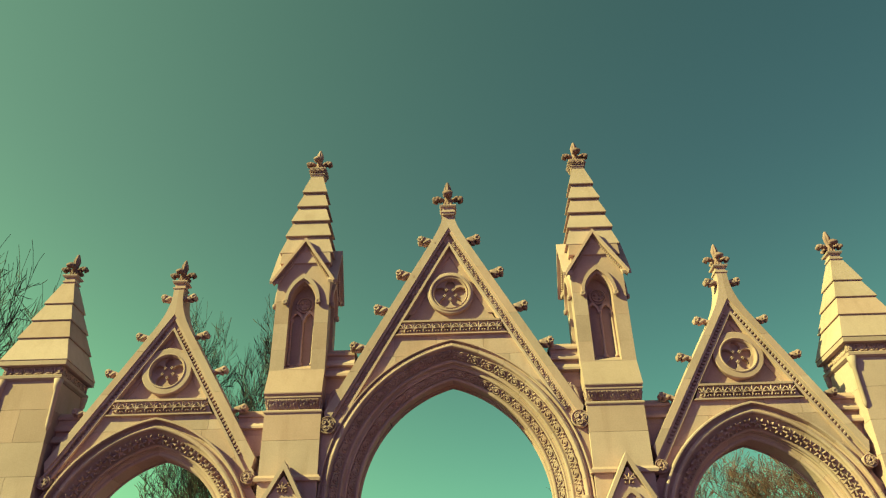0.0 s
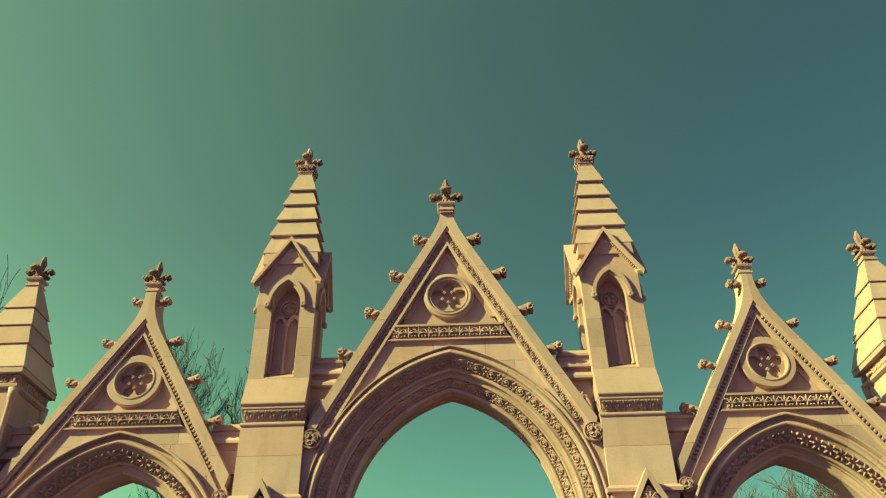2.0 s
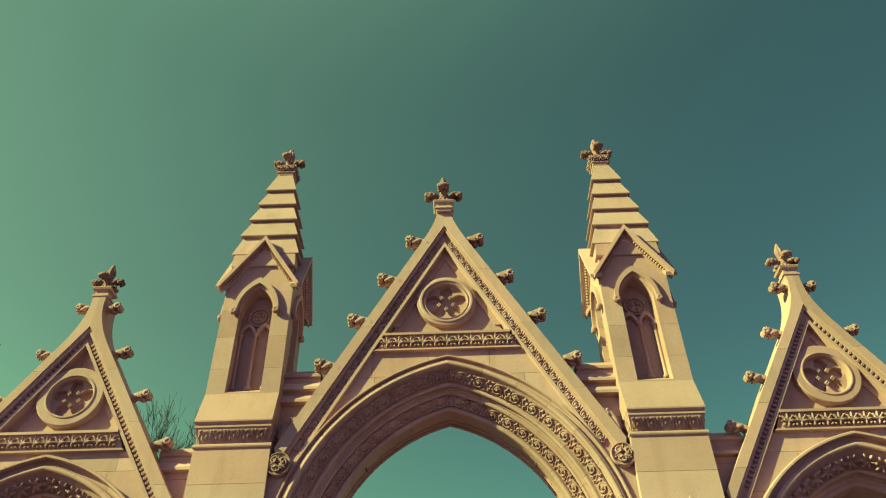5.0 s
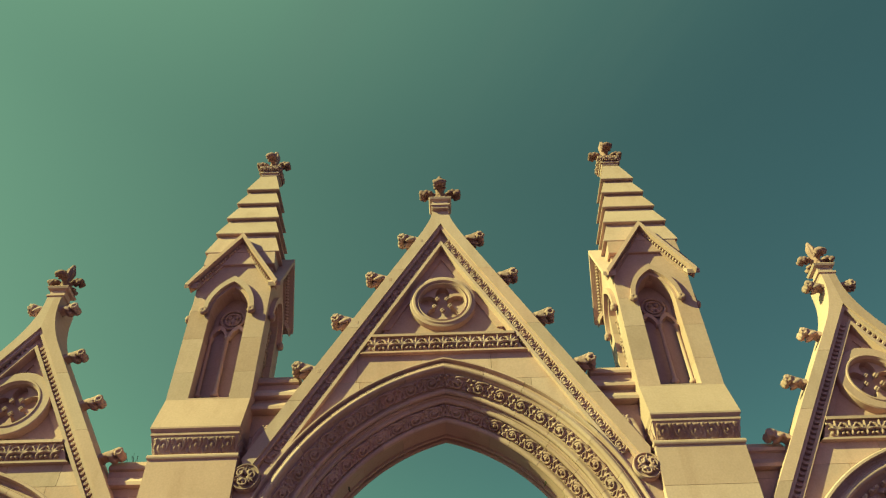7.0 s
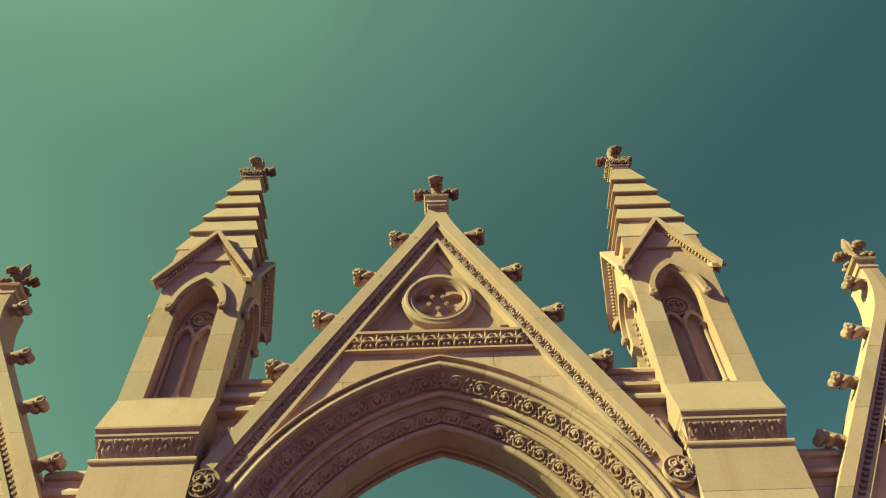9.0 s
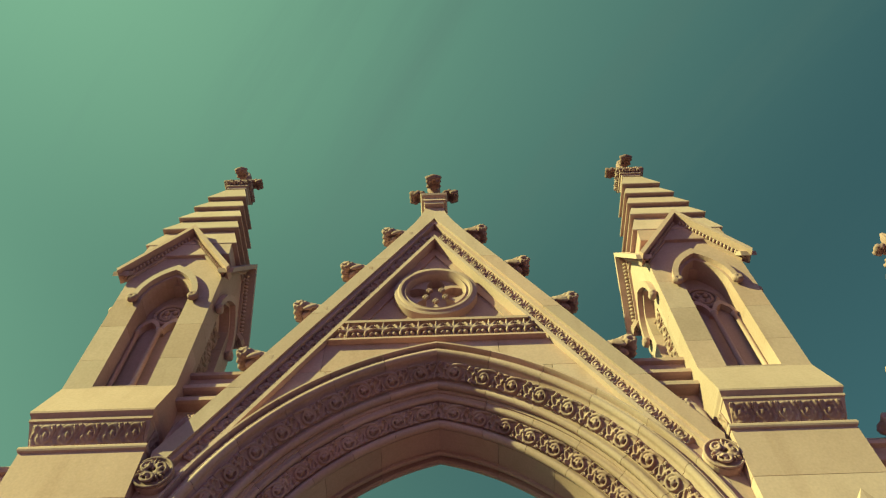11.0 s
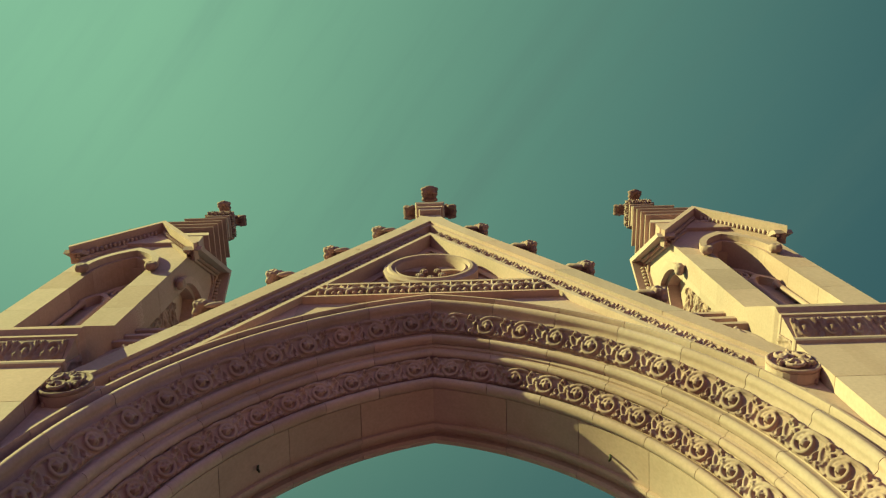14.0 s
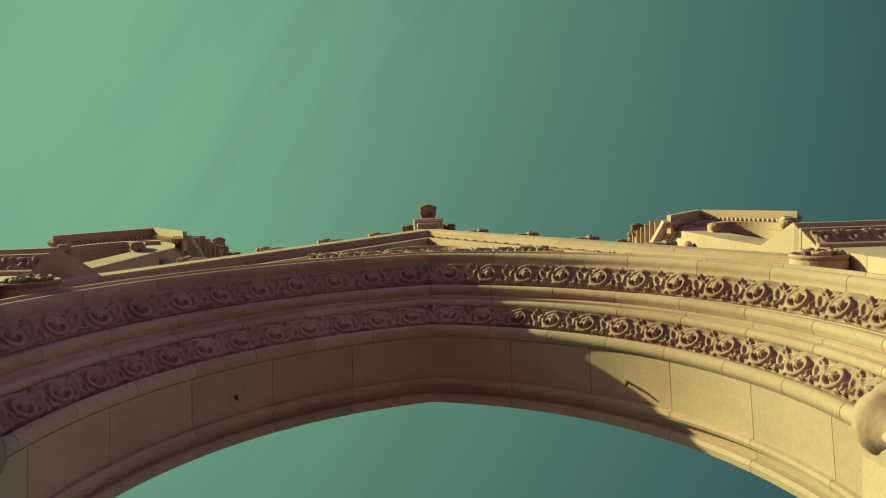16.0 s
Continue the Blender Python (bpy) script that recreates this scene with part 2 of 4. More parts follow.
def tube(bm, pts, radii, sides=8):
    """A round bar along points."""
    loops, ref = [], Vector((0.31, 0.87, 0.38))
    pts = [Vector(p) for p in pts]
    for i, p in enumerate(pts):
        d = (pts[min(i + 1, len(pts) - 1)] - pts[max(i - 1, 0)]).normalized()
        s = d.cross(ref).normalized()
        t = d.cross(s)
        loops.append([bm.verts.new(p + (s * math.cos(2 * math.pi * k / sides) + t * math.sin(2 * math.pi * k / sides)) * radii[i]) for k in range(sides)])
    for a, b in zip(loops, loops[1:]):
        for i in range(sides):
            j = (i + 1) % sides
            bm.faces.new((a[i], a[j], b[j], b[i]))
    bm.faces.new(loops[0])
    bm.faces.new(loops[-1])


def carve(bm, name, mat, voxel, rounds=2, rough=0.0):
    """Melts overlapping lumps into one carved surface."""
    if rough:
        for v in bm.verts:
            v.co += noise.noise_vector(v.co * 22) * rough
    tmp = new("tmp", mesh_from(bm, "tmp", mat))
    mod = tmp.modifiers.new("melt", "REMESH")
    mod.mode, mod.voxel_size, mod.use_smooth_shade = "VOXEL", voxel, True
    sm = tmp.modifiers.new("soften", "SMOOTH")
    sm.factor, sm.iterations = 0.5, rounds
    deps = bpy.context.evaluated_depsgraph_get()
    me = bpy.data.meshes.new_from_object(tmp.evaluated_get(deps))
    me.name = name
    bpy.data.objects.remove(tmp)
    if not me.materials:
        me.materials.append(mat)
    me.polygons.foreach_set("use_smooth", [True] * len(me.polygons))
    return me


def cap(bm, edges):
    """Closes each open loop left by a cut with one face."""
    left = {e for e in edges if e.is_valid and len(e.link_faces) == 1}
    while left:
        e = left.pop()
        first, at = e.verts
        ring = [first]
        while at is not first:
            ring.append(at)
            step = next((q for q in at.link_edges if q in left), None)
            if step is None:
                break
            left.discard(step)
            at = step.other_vert(at)
        if at is first and len(ring) > 2:
            bm.faces.new(ring)


def loose(bm):
    """The separate solids of a mesh, each as a mesh of its own."""
    left, found = set(bm.verts), []
    while left:
        todo, island = [left.pop()], set()
        while todo:
            v = todo.pop()
            island.add(v)
            for e in v.link_edges:
                w = e.other_vert(v)
                if w in left:
                    left.discard(w)
                    todo.append(w)
        if len(island) >= 4:
            out_bm, twin = bmesh.new(), {}
            for v in island:
                twin[v] = out_bm.verts.new(v.co)
            for f in {f for v in island for f in v.link_faces}:
                out_bm.faces.new([twin[v] for v in f.verts])
            found.append(out_bm)
    return found


def ashlar(name, make, parent, mat, zs, cell, seed, gap=0.003):
    """Cuts a solid into coursed blocks, each an object of its own."""
    rng = random.Random(seed)
    src = make()
    xs = [v.co.x for v in src.verts]
    x0, x1 = min(xs), max(xs)
    for row, (za, zb) in enumerate(zip(zs, zs[1:])):
        cuts = [x0 - 0.01]
        x = x0 + cell * (0.5 if row % 2 else 1.0) * rng.uniform(0.8, 1.2)
        while x < x1 - 0.3 * cell:
            cuts.append(x)
            x += cell * rng.uniform(0.75, 1.25)
        cuts.append(x1 + 0.01)
        for xa, xb in zip(cuts, cuts[1:]):
            bm = src.copy()
            for co, no in (((0, 0, za + gap), (0, 0, -1)), ((0, 0, zb - gap), (0, 0, 1)), ((xa + gap, 0, 0), (-1, 0, 0)), ((xb - gap, 0, 0), (1, 0, 0))):
                res = bmesh.ops.bisect_plane(bm, geom=bm.verts[:] + bm.edges[:] + bm.faces[:], plane_co=co, plane_no=no, clear_outer=True)
                cut = [e for e in res["geom_cut"] if isinstance(e, bmesh.types.BMEdge)]
                cap(bm, cut)
            for piece in loose(bm):
                part(name, piece, mat, parent)
            bm.free()
    src.free()


# ---- carved ornament shared by many places ----
def scroll_mesh(length, width, leafy=1.0, voxel=0.010):
    """One turn of a vine: a coil round a fruit, and pointed leaves that fill the band. x along, y across, z out."""
    bm = bmesh.new()
    u = width / 0.20
    cx, cy = -0.12 * length, 0.02 * width
    box(bm, -0.51 * length, 0.51 * length, -0.49 * width, 0.49 * width, -0.035, 0.020)
    # stem that rises from the edge and coils in on itself
    coil, rad = [], []
    for i in range(26):
        f = i / 25
        a = math.radians(-95 + 470 * f)
        rr = width * (0.45 - 0.24 * f)
        coil.append((cx + rr * math.cos(a), cy + rr * math.sin(a), (0.034 + 0.010 * f) * u))
        rad.append((0.018 - 0.006 * f) * u)
    tube(bm, [(-0.5 * length, -0.44 * width, 0.016 * u), (-0.32 * length, -0.46 * width, 0.022 * u)] + coil, [0.014 * u, 0.018 * u] + rad, 6)
    ellipsoid(bm, (cx, cy, 0.026 * u), (0.15 * width, 0.15 * width, 0.046 * u), seg=8)
    for k in range(5):
        a = math.radians(72 * k)
        ellipsoid(bm, (cx + 0.12 * width * math.cos(a), cy + 0.12 * width * math.sin(a), 0.040 * u), (0.055 * width, 0.055 * width, 0.024 * u), seg=7)
    # tendrils that run on into the next turn
    for flip in (-1, 1):
        run = [(0.10, -0.40), (0.22, -0.30), (0.29, -0.12), (0.27, 0.04)] if flip < 0 else [(0.06, 0.43), (0.22, 0.36), (0.36, 0.20), (0.46, 0.02), (0.52, -0.22)]
        tube(bm, [(x * length, y * width, 0.028 * u) for x, y in run], [0.014 * u] * len(run), 6)
    # slender leaf fingers
    for bx, by, ang, ln in ((0.24, 0.10, 80, 0.34), (0.22, 0.08, 40, 0.30), (0.30, -0.16, -70, 0.30), (0.30, -0.14, -25, 0.28), (0.40, 0.24, 60, 0.22), (-0.44, 0.10, 105, 0.34), (-0.46, -0.05, 80, 0.25), (-0.40, 0.16, 140, 0.26), (0.06, -0.46, 10, 0.3)):
        m = pose(bx * length, by * width, 0.014 * u, 0, 0, ang)
        for f, w, h in ((0.3, 0.042, 0.012), (0.65, 0.048, 0.020), (0.95, 0.028, 0.030)):
            ellipsoid(bm, m @ Vector((f * ln * width, 0, h * u)), (0.20 * ln * width, w * width * leafy, 0.018 * u), pose(0, 0, 0, 0, 0, ang), seg=7)
    # berries in threes
    for px, py in ((0.33, 0.37), (0.40, -0.38), (-0.42, 0.40), (0.20, -0.12)):
        for k in range(3):
            a = math.radians(120 * k + 40)
            ellipsoid(bm, (px * length + 0.062 * width * math.cos(a), py * width + 0.055 * width * math.sin(a), 0.036 * u), (0.056 * width, 0.056 * width, 0.030 * u), seg=7)
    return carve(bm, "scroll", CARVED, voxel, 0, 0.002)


def flower_mesh(size):
    """A fan of pointed lobes on a short stalk, for the straight bands."""
    bm = bmesh.new()
    for ang, ln in ((90, 0.56), (48, 0.52), (132, 0.52), (8, 0.46), (172, 0.46)):
        m = pose(0, 0, 0, 0, 0, ang)
        for f, w in ((0.3, 0.07), (0.6, 0.10), (0.88, 0.06)):
            ellipsoid(bm, m @ Vector((ln * size * f, 0, 0.025 + 0.03 * f)) - Vector((0, 0.12 * size, 0)), (0.17 * size, w * size, 0.032), m, seg=8)
    ellipsoid(bm, (0, -0.3 * size, 0.025), (0.10 * size, 0.2 * size, 0.045), seg=8)
    for sx in (-1, 1):
        ellipsoid(bm, (sx * 0.34 * size, -0.36 * size, 0.025), (0.16 * size, 0.10 * size, 0.04), pose(0, 0, 0, 0, 0, sx * 30), seg=8)
        ellipsoid(bm, (sx * 0.5 * size, 0.36 * size, 0.02), (0.08 * size, 0.13 * size, 0.035), seg=8)
    return carve(bm, "flower", CARVED, 0.009, 1, 0.003)


def rosette_mesh(r):
    """The round stop at the foot of a rake: a disc of knotted leaves."""
    bm = bmesh.new()
    bmesh.ops.create_cone(bm, cap_ends=True, segments=28, radius1=r * 0.97, radius2=r * 0.93, depth=0.1, matrix=Matrix.Translation((0, 0, -0.075)))
    for k in range(3):
        m = pose(0, 0, 0, 0, 0, 120 * k + 20)
        arc = [m @ Vector((r * 0.42 + r * 0.34 * math.cos(t) * (1 - 0.05 * i), r * 0.42 * math.sin(t) * (1 - 0.05 * i), 0.004 + 0.002 * i)) for i, t in enumerate([math.radians(-170 + 34 * i) for i in range(14)])]
        tube(bm, arc, [r * 0.085] * len(arc), 6)
        ellipsoid(bm, m @ Vector((r * 0.44, 0, 0.0)), (r * 0.13, r * 0.13, 0.035), seg=8)
        for ang, ln in ((48, 0.60), (66, 0.72), (84, 0.60)):
            q = m @ pose(0, 0, 0, 0, 0, ang)
            for f in (0.45, 0.7, 0.95):
                ellipsoid(bm, q @ Vector((r * ln * f, 0, -0.005 + 0.012 * f)), (r * 0.14, r * 0.055, 0.026), q, seg=7)
    rim = [(r * 0.93 * math.cos(radians(a)), r * 0.93 * math.sin(radians(a)), -0.012) for a in range(0, 361, 15)]
    tube(bm, rim, [r * 0.08] * len(rim), 6)
    return carve(bm, "rosette", CARVED, 0.007, 0, 0.002)


def crocket_mesh(s):
    """A hooked leaf that grows out of a coping towards +x: a flat-backed tongue that ends in a curled fist."""
    bm = bmesh.new()
    for k in range(9):
        f = k / 8
        x = -0.16 + 0.42 * f
        z = -0.13 + 0.20 * f ** 0.6
        w = 0.15 - 0.03 * math.sin(math.pi * f)
        box(bm, (x - 0.04) * s, (x + 0.04) * s, -w * s, w * s, (z - 0.08) * s, (z + 0.02) * s)
    for side in (-1, 1):
        for k in range(10):
            a = math.radians(150 - 46 * k)
            rr = 0.10 * (1 - k / 14)
            ellipsoid(bm, (s * (0.25 + rr * math.cos(a)), s * side * (0.10 + 0.003 * k), s * (-0.02 + rr * math.sin(a))), (0.036 * s, 0.06 * s, 0.036 * s), seg=7)
        ellipsoid(bm, (0.08 * s, side * 0.13 * s, -0.09 * s), (0.13 * s, 0.035 * s, 0.05 * s), pose(0, 0, 0, 0, 25, 0), seg=8)
        ellipsoid(bm, (0.30 * s, side * 0.05 * s, -0.10 * s), (0.05 * s, 0.05 * s, 0.06 * s), seg=8)
    ellipsoid(bm, (0.27 * s, 0, -0.03 * s), (0.08 * s, 0.10 * s, 0.09 * s), seg=8)
    ellipsoid(bm, (0.12 * s, 0, -0.12 * s), (0.12 * s, 0.08 * s, 0.06 * s), pose(0, 0, 0, 0, 30, 0), seg=8)
    return carve(bm, "crocket", CARVED, 0.012, 1, 0.003)


def finial_mesh(s):
    """A cross of four curled leaves round a tall bud; its foot at z = 0."""
    bm = bmesh.new()
    bud = [(-0.03, 0.13), (0.10, 0.11), (0.28, 0.085), (0.40, 0.072), (0.50, 0.088), (0.58, 0.095), (0.67, 0.085), (0.78, 0.055), (0.87, 0.032), (0.91, 0.012)]
    frustum(bm, [(z * s, q * s, q * s) for z, q in bud], sides=10)
    for k in range(7):
        a = math.radians(51.4 * k + 18)
        tube(bm, [(q * s * math.cos(a), q * s * math.sin(a), z * s) for z, q in bud[1:9]], [0.022 * s, 0.022 * s, 0.02 * s, 0.024 * s, 0.03 * s, 0.03 * s, 0.02 * s, 0.013 * s], 6)
    for k in range(4):
        m = pose(0, 0, 0, 0, 0, 90 * k)
        arm = [(0.06, 0.16), (0.12, 0.28), (0.20, 0.345), (0.28, 0.37), (0.36, 0.355), (0.385, 0.30), (0.345, 0.26)]
        for i in range(len(arm) - 1):
            for f in (0.0, 0.5):
                x = arm[i][0] * (1 - f) + arm[i + 1][0] * f
                z = arm[i][1] * (1 - f) + arm[i + 1][1] * f
                ellipsoid(bm, m @ Vector((x * s, 0, z * s)), (0.05 * s, (0.06 + 0.1 * x) * s, 0.042 * s), m, seg=8)
        for side in (-1, 1):
            for x, z, q in ((0.37, 0.30, 0.066), (0.32, 0.26, 0.055), (0.27, 0.33, 0.05), (0.20, 0.30, 0.05)):
                ellipsoid(bm, m @ Vector((x * s, side * 0.085 * s, z * s)), (q * s, 0.036 * s, q * s), seg=8)
        d = pose(0, 0, 0, 0, 0, 45)
        ellipsoid(bm, d @ m @ Vector((0.12 * s, 0, 0.08 * s)), (0.04 * s, 0.04 * s, 0.10 * s), seg=8)
    return carve(bm, "finial", CRUSTED, 0.012 * s / 0.75, 1, 0.006)


def curl_mesh(length, width):
    """One small curl of a running-leaf strip: a hooked stem round a bead. x along, y across, z out."""
    bm = bmesh.new()
    box(bm, -0.51 * length, 0.51 * length, -0.49 * width, 0.49 * width, -0.03, 0.008)
    hook = []
    for i in range(12):
        a = math.radians(-120 + 24 * i)
        hook.append((0.33 * length * math.cos(a), 0.34 * width * math.sin(a), 0.022 + 0.001 * i))
    tube(bm, hook, [0.013] * len(hook), 6)
    ellipsoid(bm, (0.0, 0.02 * width, 0.018), (0.020, 0.024, 0.026), seg=7)
    tube(bm, [(-0.45 * length, -0.42 * width, 0.016), (-0.2 * length, -0.36 * width, 0.022), (0.1 * length, -0.4 * width, 0.02)], [0.010, 0.014, 0.010], 6)
    return carve(bm, "curl", CARVED, 0.008, 0, 0.001)


def spray_mesh(size):
    """A single curled leaf of three lobes for the hollow of a side arch. x along, y across, z out."""
    bm = bmesh.new()
    for ang, ln in ((0, 0.62), (48, 0.46), (-48, 0.46), (105, 0.34), (-105, 0.34)):
        m = pose(0, 0, 0, 0, 0, ang)
        for f, w, h in ((0.3, 0.10, 0.02), (0.62, 0.13, 0.05), (0.92, 0.08, 0.075)):
            ellipsoid(bm, m @ Vector((ln * size * f, 0, h)) - Vector((0.2 * size, 0, 0)), (0.17 * size, w * size, 0.034), m, seg=8)
    ellipsoid(bm, (0.22 * size, 0, 0.075), (0.10 * size, 0.12 * size, 0.05), seg=8)
    ellipsoid(bm, (-0.32 * size, 0, 0.02), (0.22 * size, 0.06 * size, 0.03), seg=8)
    return carve(bm, "spray", CARVED, 0.009, 1, 0.003)


CURL = curl_mesh(0.088, 0.105)
SPRAY = spray_mesh(0.25)
SCROLL = scroll_mesh(0.335, 0.195, 1.0, 0.0075)
SCROLL_INNER = scroll_mesh(0.30, 0.195, 1.0, 0.0075)
SCROLL_CORNICE = scroll_mesh(0.25, 0.185, 1.0, 0.009)
SCROLL_RAKE = scroll_mesh(0.20, 0.165, 1.0, 0.0065)
FLOWER = flower_mesh(0.21)
FLOWER_SMALL = flower_mesh(0.13)
ROSETTE = rosette_mesh(0.19)
ROSETTE_SMALL = rosette_mesh(0.14)
CROCKET = crocket_mesh(0.80)
CROCKET_SIDE = crocket_mesh(0.64)
FINIAL = finial_mesh(0.88)
FINIAL_TOWER = finial_mesh(0.78)
FINIAL_SIDE = finial_mesh(0.70)


# ---- arches ----
class Arch:
    """A two-centred pointed arch: half span at radius r, centres a beyond the axis, springing at height zs."""

    def __init__(self, a, zs, r):
        self.a, self.zs, self.r = a, zs, r

    def angle(self, s):
        return math.acos(self.a / (self.r + s))

    def point(self, s, ang, side):
        R = self.r + s
        return side * (R * math.cos(ang) - self.a), self.zs + R * math.sin(ang)

    def curve(self, s, n=20):
        """Left springing to apex to right springing."""
        top = self.angle(s)
        left = [self.point(s, top * i / n, -1) for i in range(n + 1)]
        return left + [(-x, z) for x, z in reversed(left[:-1])]


def voussoirs(arch, profile, parent, name, count, start, mat, steps=6):
    """Sweeps a closed (depth, offset) outline round the arch, cut into stones with open joints. The end at the crown is mitred on the axis."""
    n = len(profile)
    for side in (-1, 1):
        marks = [0.0] + [start + (1 - start) * i / count for i in range(count + 1)] if start else [i / count for i in range(count + 1)]
        for fa, fb in zip(marks, marks[1:]):
            bm = bmesh.new()
            loops = []
            if fa == 0:
                loops.append([bm.verts.new((side * (arch.r + q - arch.a), d, arch.zs - 0.42)) for d, q in profile])
            for k in range(steps + 1):
                f = fa + (fb - fa) * k / steps
                row = []
                for d, s in profile:
                    R = arch.r + s
                    g = 0.0022 / R
                    ang = arch.angle(s) * f
                    if k == 0 and fa > 0:
                        ang += g
                    if k == steps and fb < 1:
                        ang -= g
                    x, z = arch.point(s, ang, side)
                    row.append(bm.verts.new((x, d, z)))
                loops.append(row)
            for a, b in zip(loops, loops[1:]):
                for i in range(n):
                    j = (i + 1) % n
                    bm.faces.new((a[i], a[j], b[j], b[i]))
            bm.faces.new(loops[0])
            bm.faces.new(loops[-1])
            ob = part(name, bm, mat, parent)
            # rolls are shaded round, ends and arrises stay sharp
            me = ob.data
            me.polygons.foreach_set("use_smooth", [True] * len(me.polygons))
            me.set_sharp_from_angle(angle=radians(34))


def roll(d, s, r, a0, a1, n=6):
    """Points of a round moulding in the section, by angle; 0 deg points into the wall, 90 deg outward from the opening."""
    return [(d + r * math.cos(radians(a0 + (a1 - a0) * i / n)), s + r * math.sin(radians(a0 + (a1 - a0) * i / n))) for i in range(n + 1)]


def scrolls_round(arch, mesh, parent, d, s, tilt, pitch, wide=1.0):
    """Lays carved units along the arch on the splayed bed at (d, s)."""
    top = arch.angle(s)
    R = arch.r + s
    count = round(R * top / pitch)
    for side in (-1, 1):
        for i in range(count):
            ang = top * (i + 0.5) / count
            x, z = arch.point(s, ang, side)
            along = Vector((side * math.sin(ang) * -1, 0, math.cos(ang)))
            inward = Vector((-side * math.cos(ang), 0, -math.sin(ang)))
            out_dir = (inward * math.cos(radians(tilt)) + Vector((0, -1, 0)) * math.sin(radians(tilt))).normalized()
            across = out_dir.cross(along)
            stretch = R * top / count / pitch
            m = Matrix((along * stretch, across * (wide if side > 0 else -wide), out_dir)).transposed().to_4x4()
            m.translation = (x, d, z)
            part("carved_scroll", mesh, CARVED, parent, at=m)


def gable(g, arch, tip, slope, rim, strip, foot, stem_z, depth, base_half, s_core):
    """The gabled wall over an arch: returns nothing, adds its parts under g. Local axes: x across, y inward, z up; y = 0 is the wall face."""
    root = math.sqrt(1 + slope * slope)
    c_out = tip + rim * root
    c_in = tip - strip * root
    stem = 0.14 if base_half > 2.3 else 0.115
    fx, fz = foot

    def rake(c, x):
        return c - slope * x

    # coping with a swept neck
    p1 = Vector((stem, rake(c_out, stem)))
    p0 = Vector((stem, min(stem_z - 0.02, p1.y + 0.42)))
    p2 = Vector((stem + 0.30, rake(c_out, stem + 0.30)))
    neck = [(stem, stem_z)] + [tuple(p0 * (1 - f) ** 2 + p1 * 2 * f * (1 - f) + p2 * f * f) for f in [k / 8 for k in range(9)]]
    x_end = fx + 0.10
    outer = neck + [(x_end, rake(c_out, x_end))]
    for side in (-1, 1):
        pts = [(0, stem_z)] + outer + [(x_end - 0.05, rake(tip, x_end - 0.05)), (0.0, tip)]
        zs = [rake(tip, x_end) - 0.6, 7.9 * tip / 11.49, 9.2 * tip / 11.49, 10.4 * tip / 11.49, stem_z + 0.1]

        def make():
            return prism(bmesh.new(), [(side * x, z) for x, z in pts], -0.02, depth)
        ashlar("coping_stone", make, g, STONE, zs, 4.0, 3, 0.002)
        # drip edge under the coping
        bm = bmesh.new()
        w = 0.05 * root
        prism(bm, [(0, tip), (side * x_end, rake(tip, x_end)), (side * x_end, rake(tip, x_end) - w), (0, tip - w)], 0.015, 0.2)
        part("drip_fillet", bm, STONE, g)
        # bed of the carved strip and the inner fillet
        bm = bmesh.new()
        prism(bm, [(0, tip - w), (side * (fx + 0.02), rake(tip - w, fx + 0.02)), (side * (fx - 0.02), rake(c_in + 0.1, fx - 0.02)), (0, c_in + 0.1)], 0.10, 0.335)
        part("strip_bed", bm, STONE, g)
        bm = bmesh.new()
        prism(bm, [(0, c_in + 0.1), (side * (fx - 0.02), rake(c_in + 0.1, fx - 0.02)), (side * (fx - 0.02), rake(c_in, fx - 0.02)), (0, c_in)], 0.045, 0.335)
        part("inner_fillet", bm, STONE, g)
        # vine along the rake
        c_mid = (tip - w + c_in + 0.1) / 2
        run = math.hypot(fx, slope * fx) - 0.62
        unit, pitch = (SCROLL_RAKE, 0.20) if base_half > 2.3 else (CURL, 0.088)
        count = int(run / pitch)
        along = Vector((side / root, 0, -slope / root))
        for i in range(count):
            p = 0.16 + (i + 0.5) * run / count
            m = Matrix((along, Vector((0, -1, 0)).cross(along), Vector((0, -1, 0)))).transposed().to_4x4()
            m.translation = (side * p / root, 0.10, c_mid - slope * p / root)
            m = m @ Matrix.Diagonal((1, 1.1, 1.15, 1))
            part("rake_scroll", unit, CARVED, g, at=m)
        m = Matrix.Translation((side * fx, -0.06, fz)) @ pose(0, 0, 0, 90, 0, 0)
        part("rosette", ROSETTE if base_half > 2.3 else ROSETTE_SMALL, CARVED, g, "knotted leaf boss at the gable's foot", at=m)
        bm = bmesh.new()
        bmesh.ops.create_cone(bm, cap_ends=True, segments=24, radius1=0.185 if base_half > 2.3 else 0.135, radius2=0.185 if base_half > 2.3 else 0.135, depth=0.26, matrix=Matrix.Translation((side * fx, 0.105, fz)) @ pose(0, 0, 0, 90, 0, 0))
        part("rosette_block", bm, STONE, g)
    # core wall, set back behind the carved front
    hole = arch.curve(s_core, 24)
    edge = max(x_end - 0.08, hole[-1][0] + 0.06)
    core = [(-edge, 0.0), (-edge, rake(c_out - 0.1, edge)), (0, c_out - 0.1), (edge, rake(c_out - 0.1, edge)), (edge, 0.0)]
    hx = hole[-1][0]
    core += [(hx, 0.0)] + list(reversed(hole)) + [(-hx, 0.0)]
    bm = prism(bmesh.new(), core, 0.33, depth - 0.002)
    bmesh.ops.triangulate(bm, faces=bm.faces[:])
    part("core_wall", bm, STONE, g)
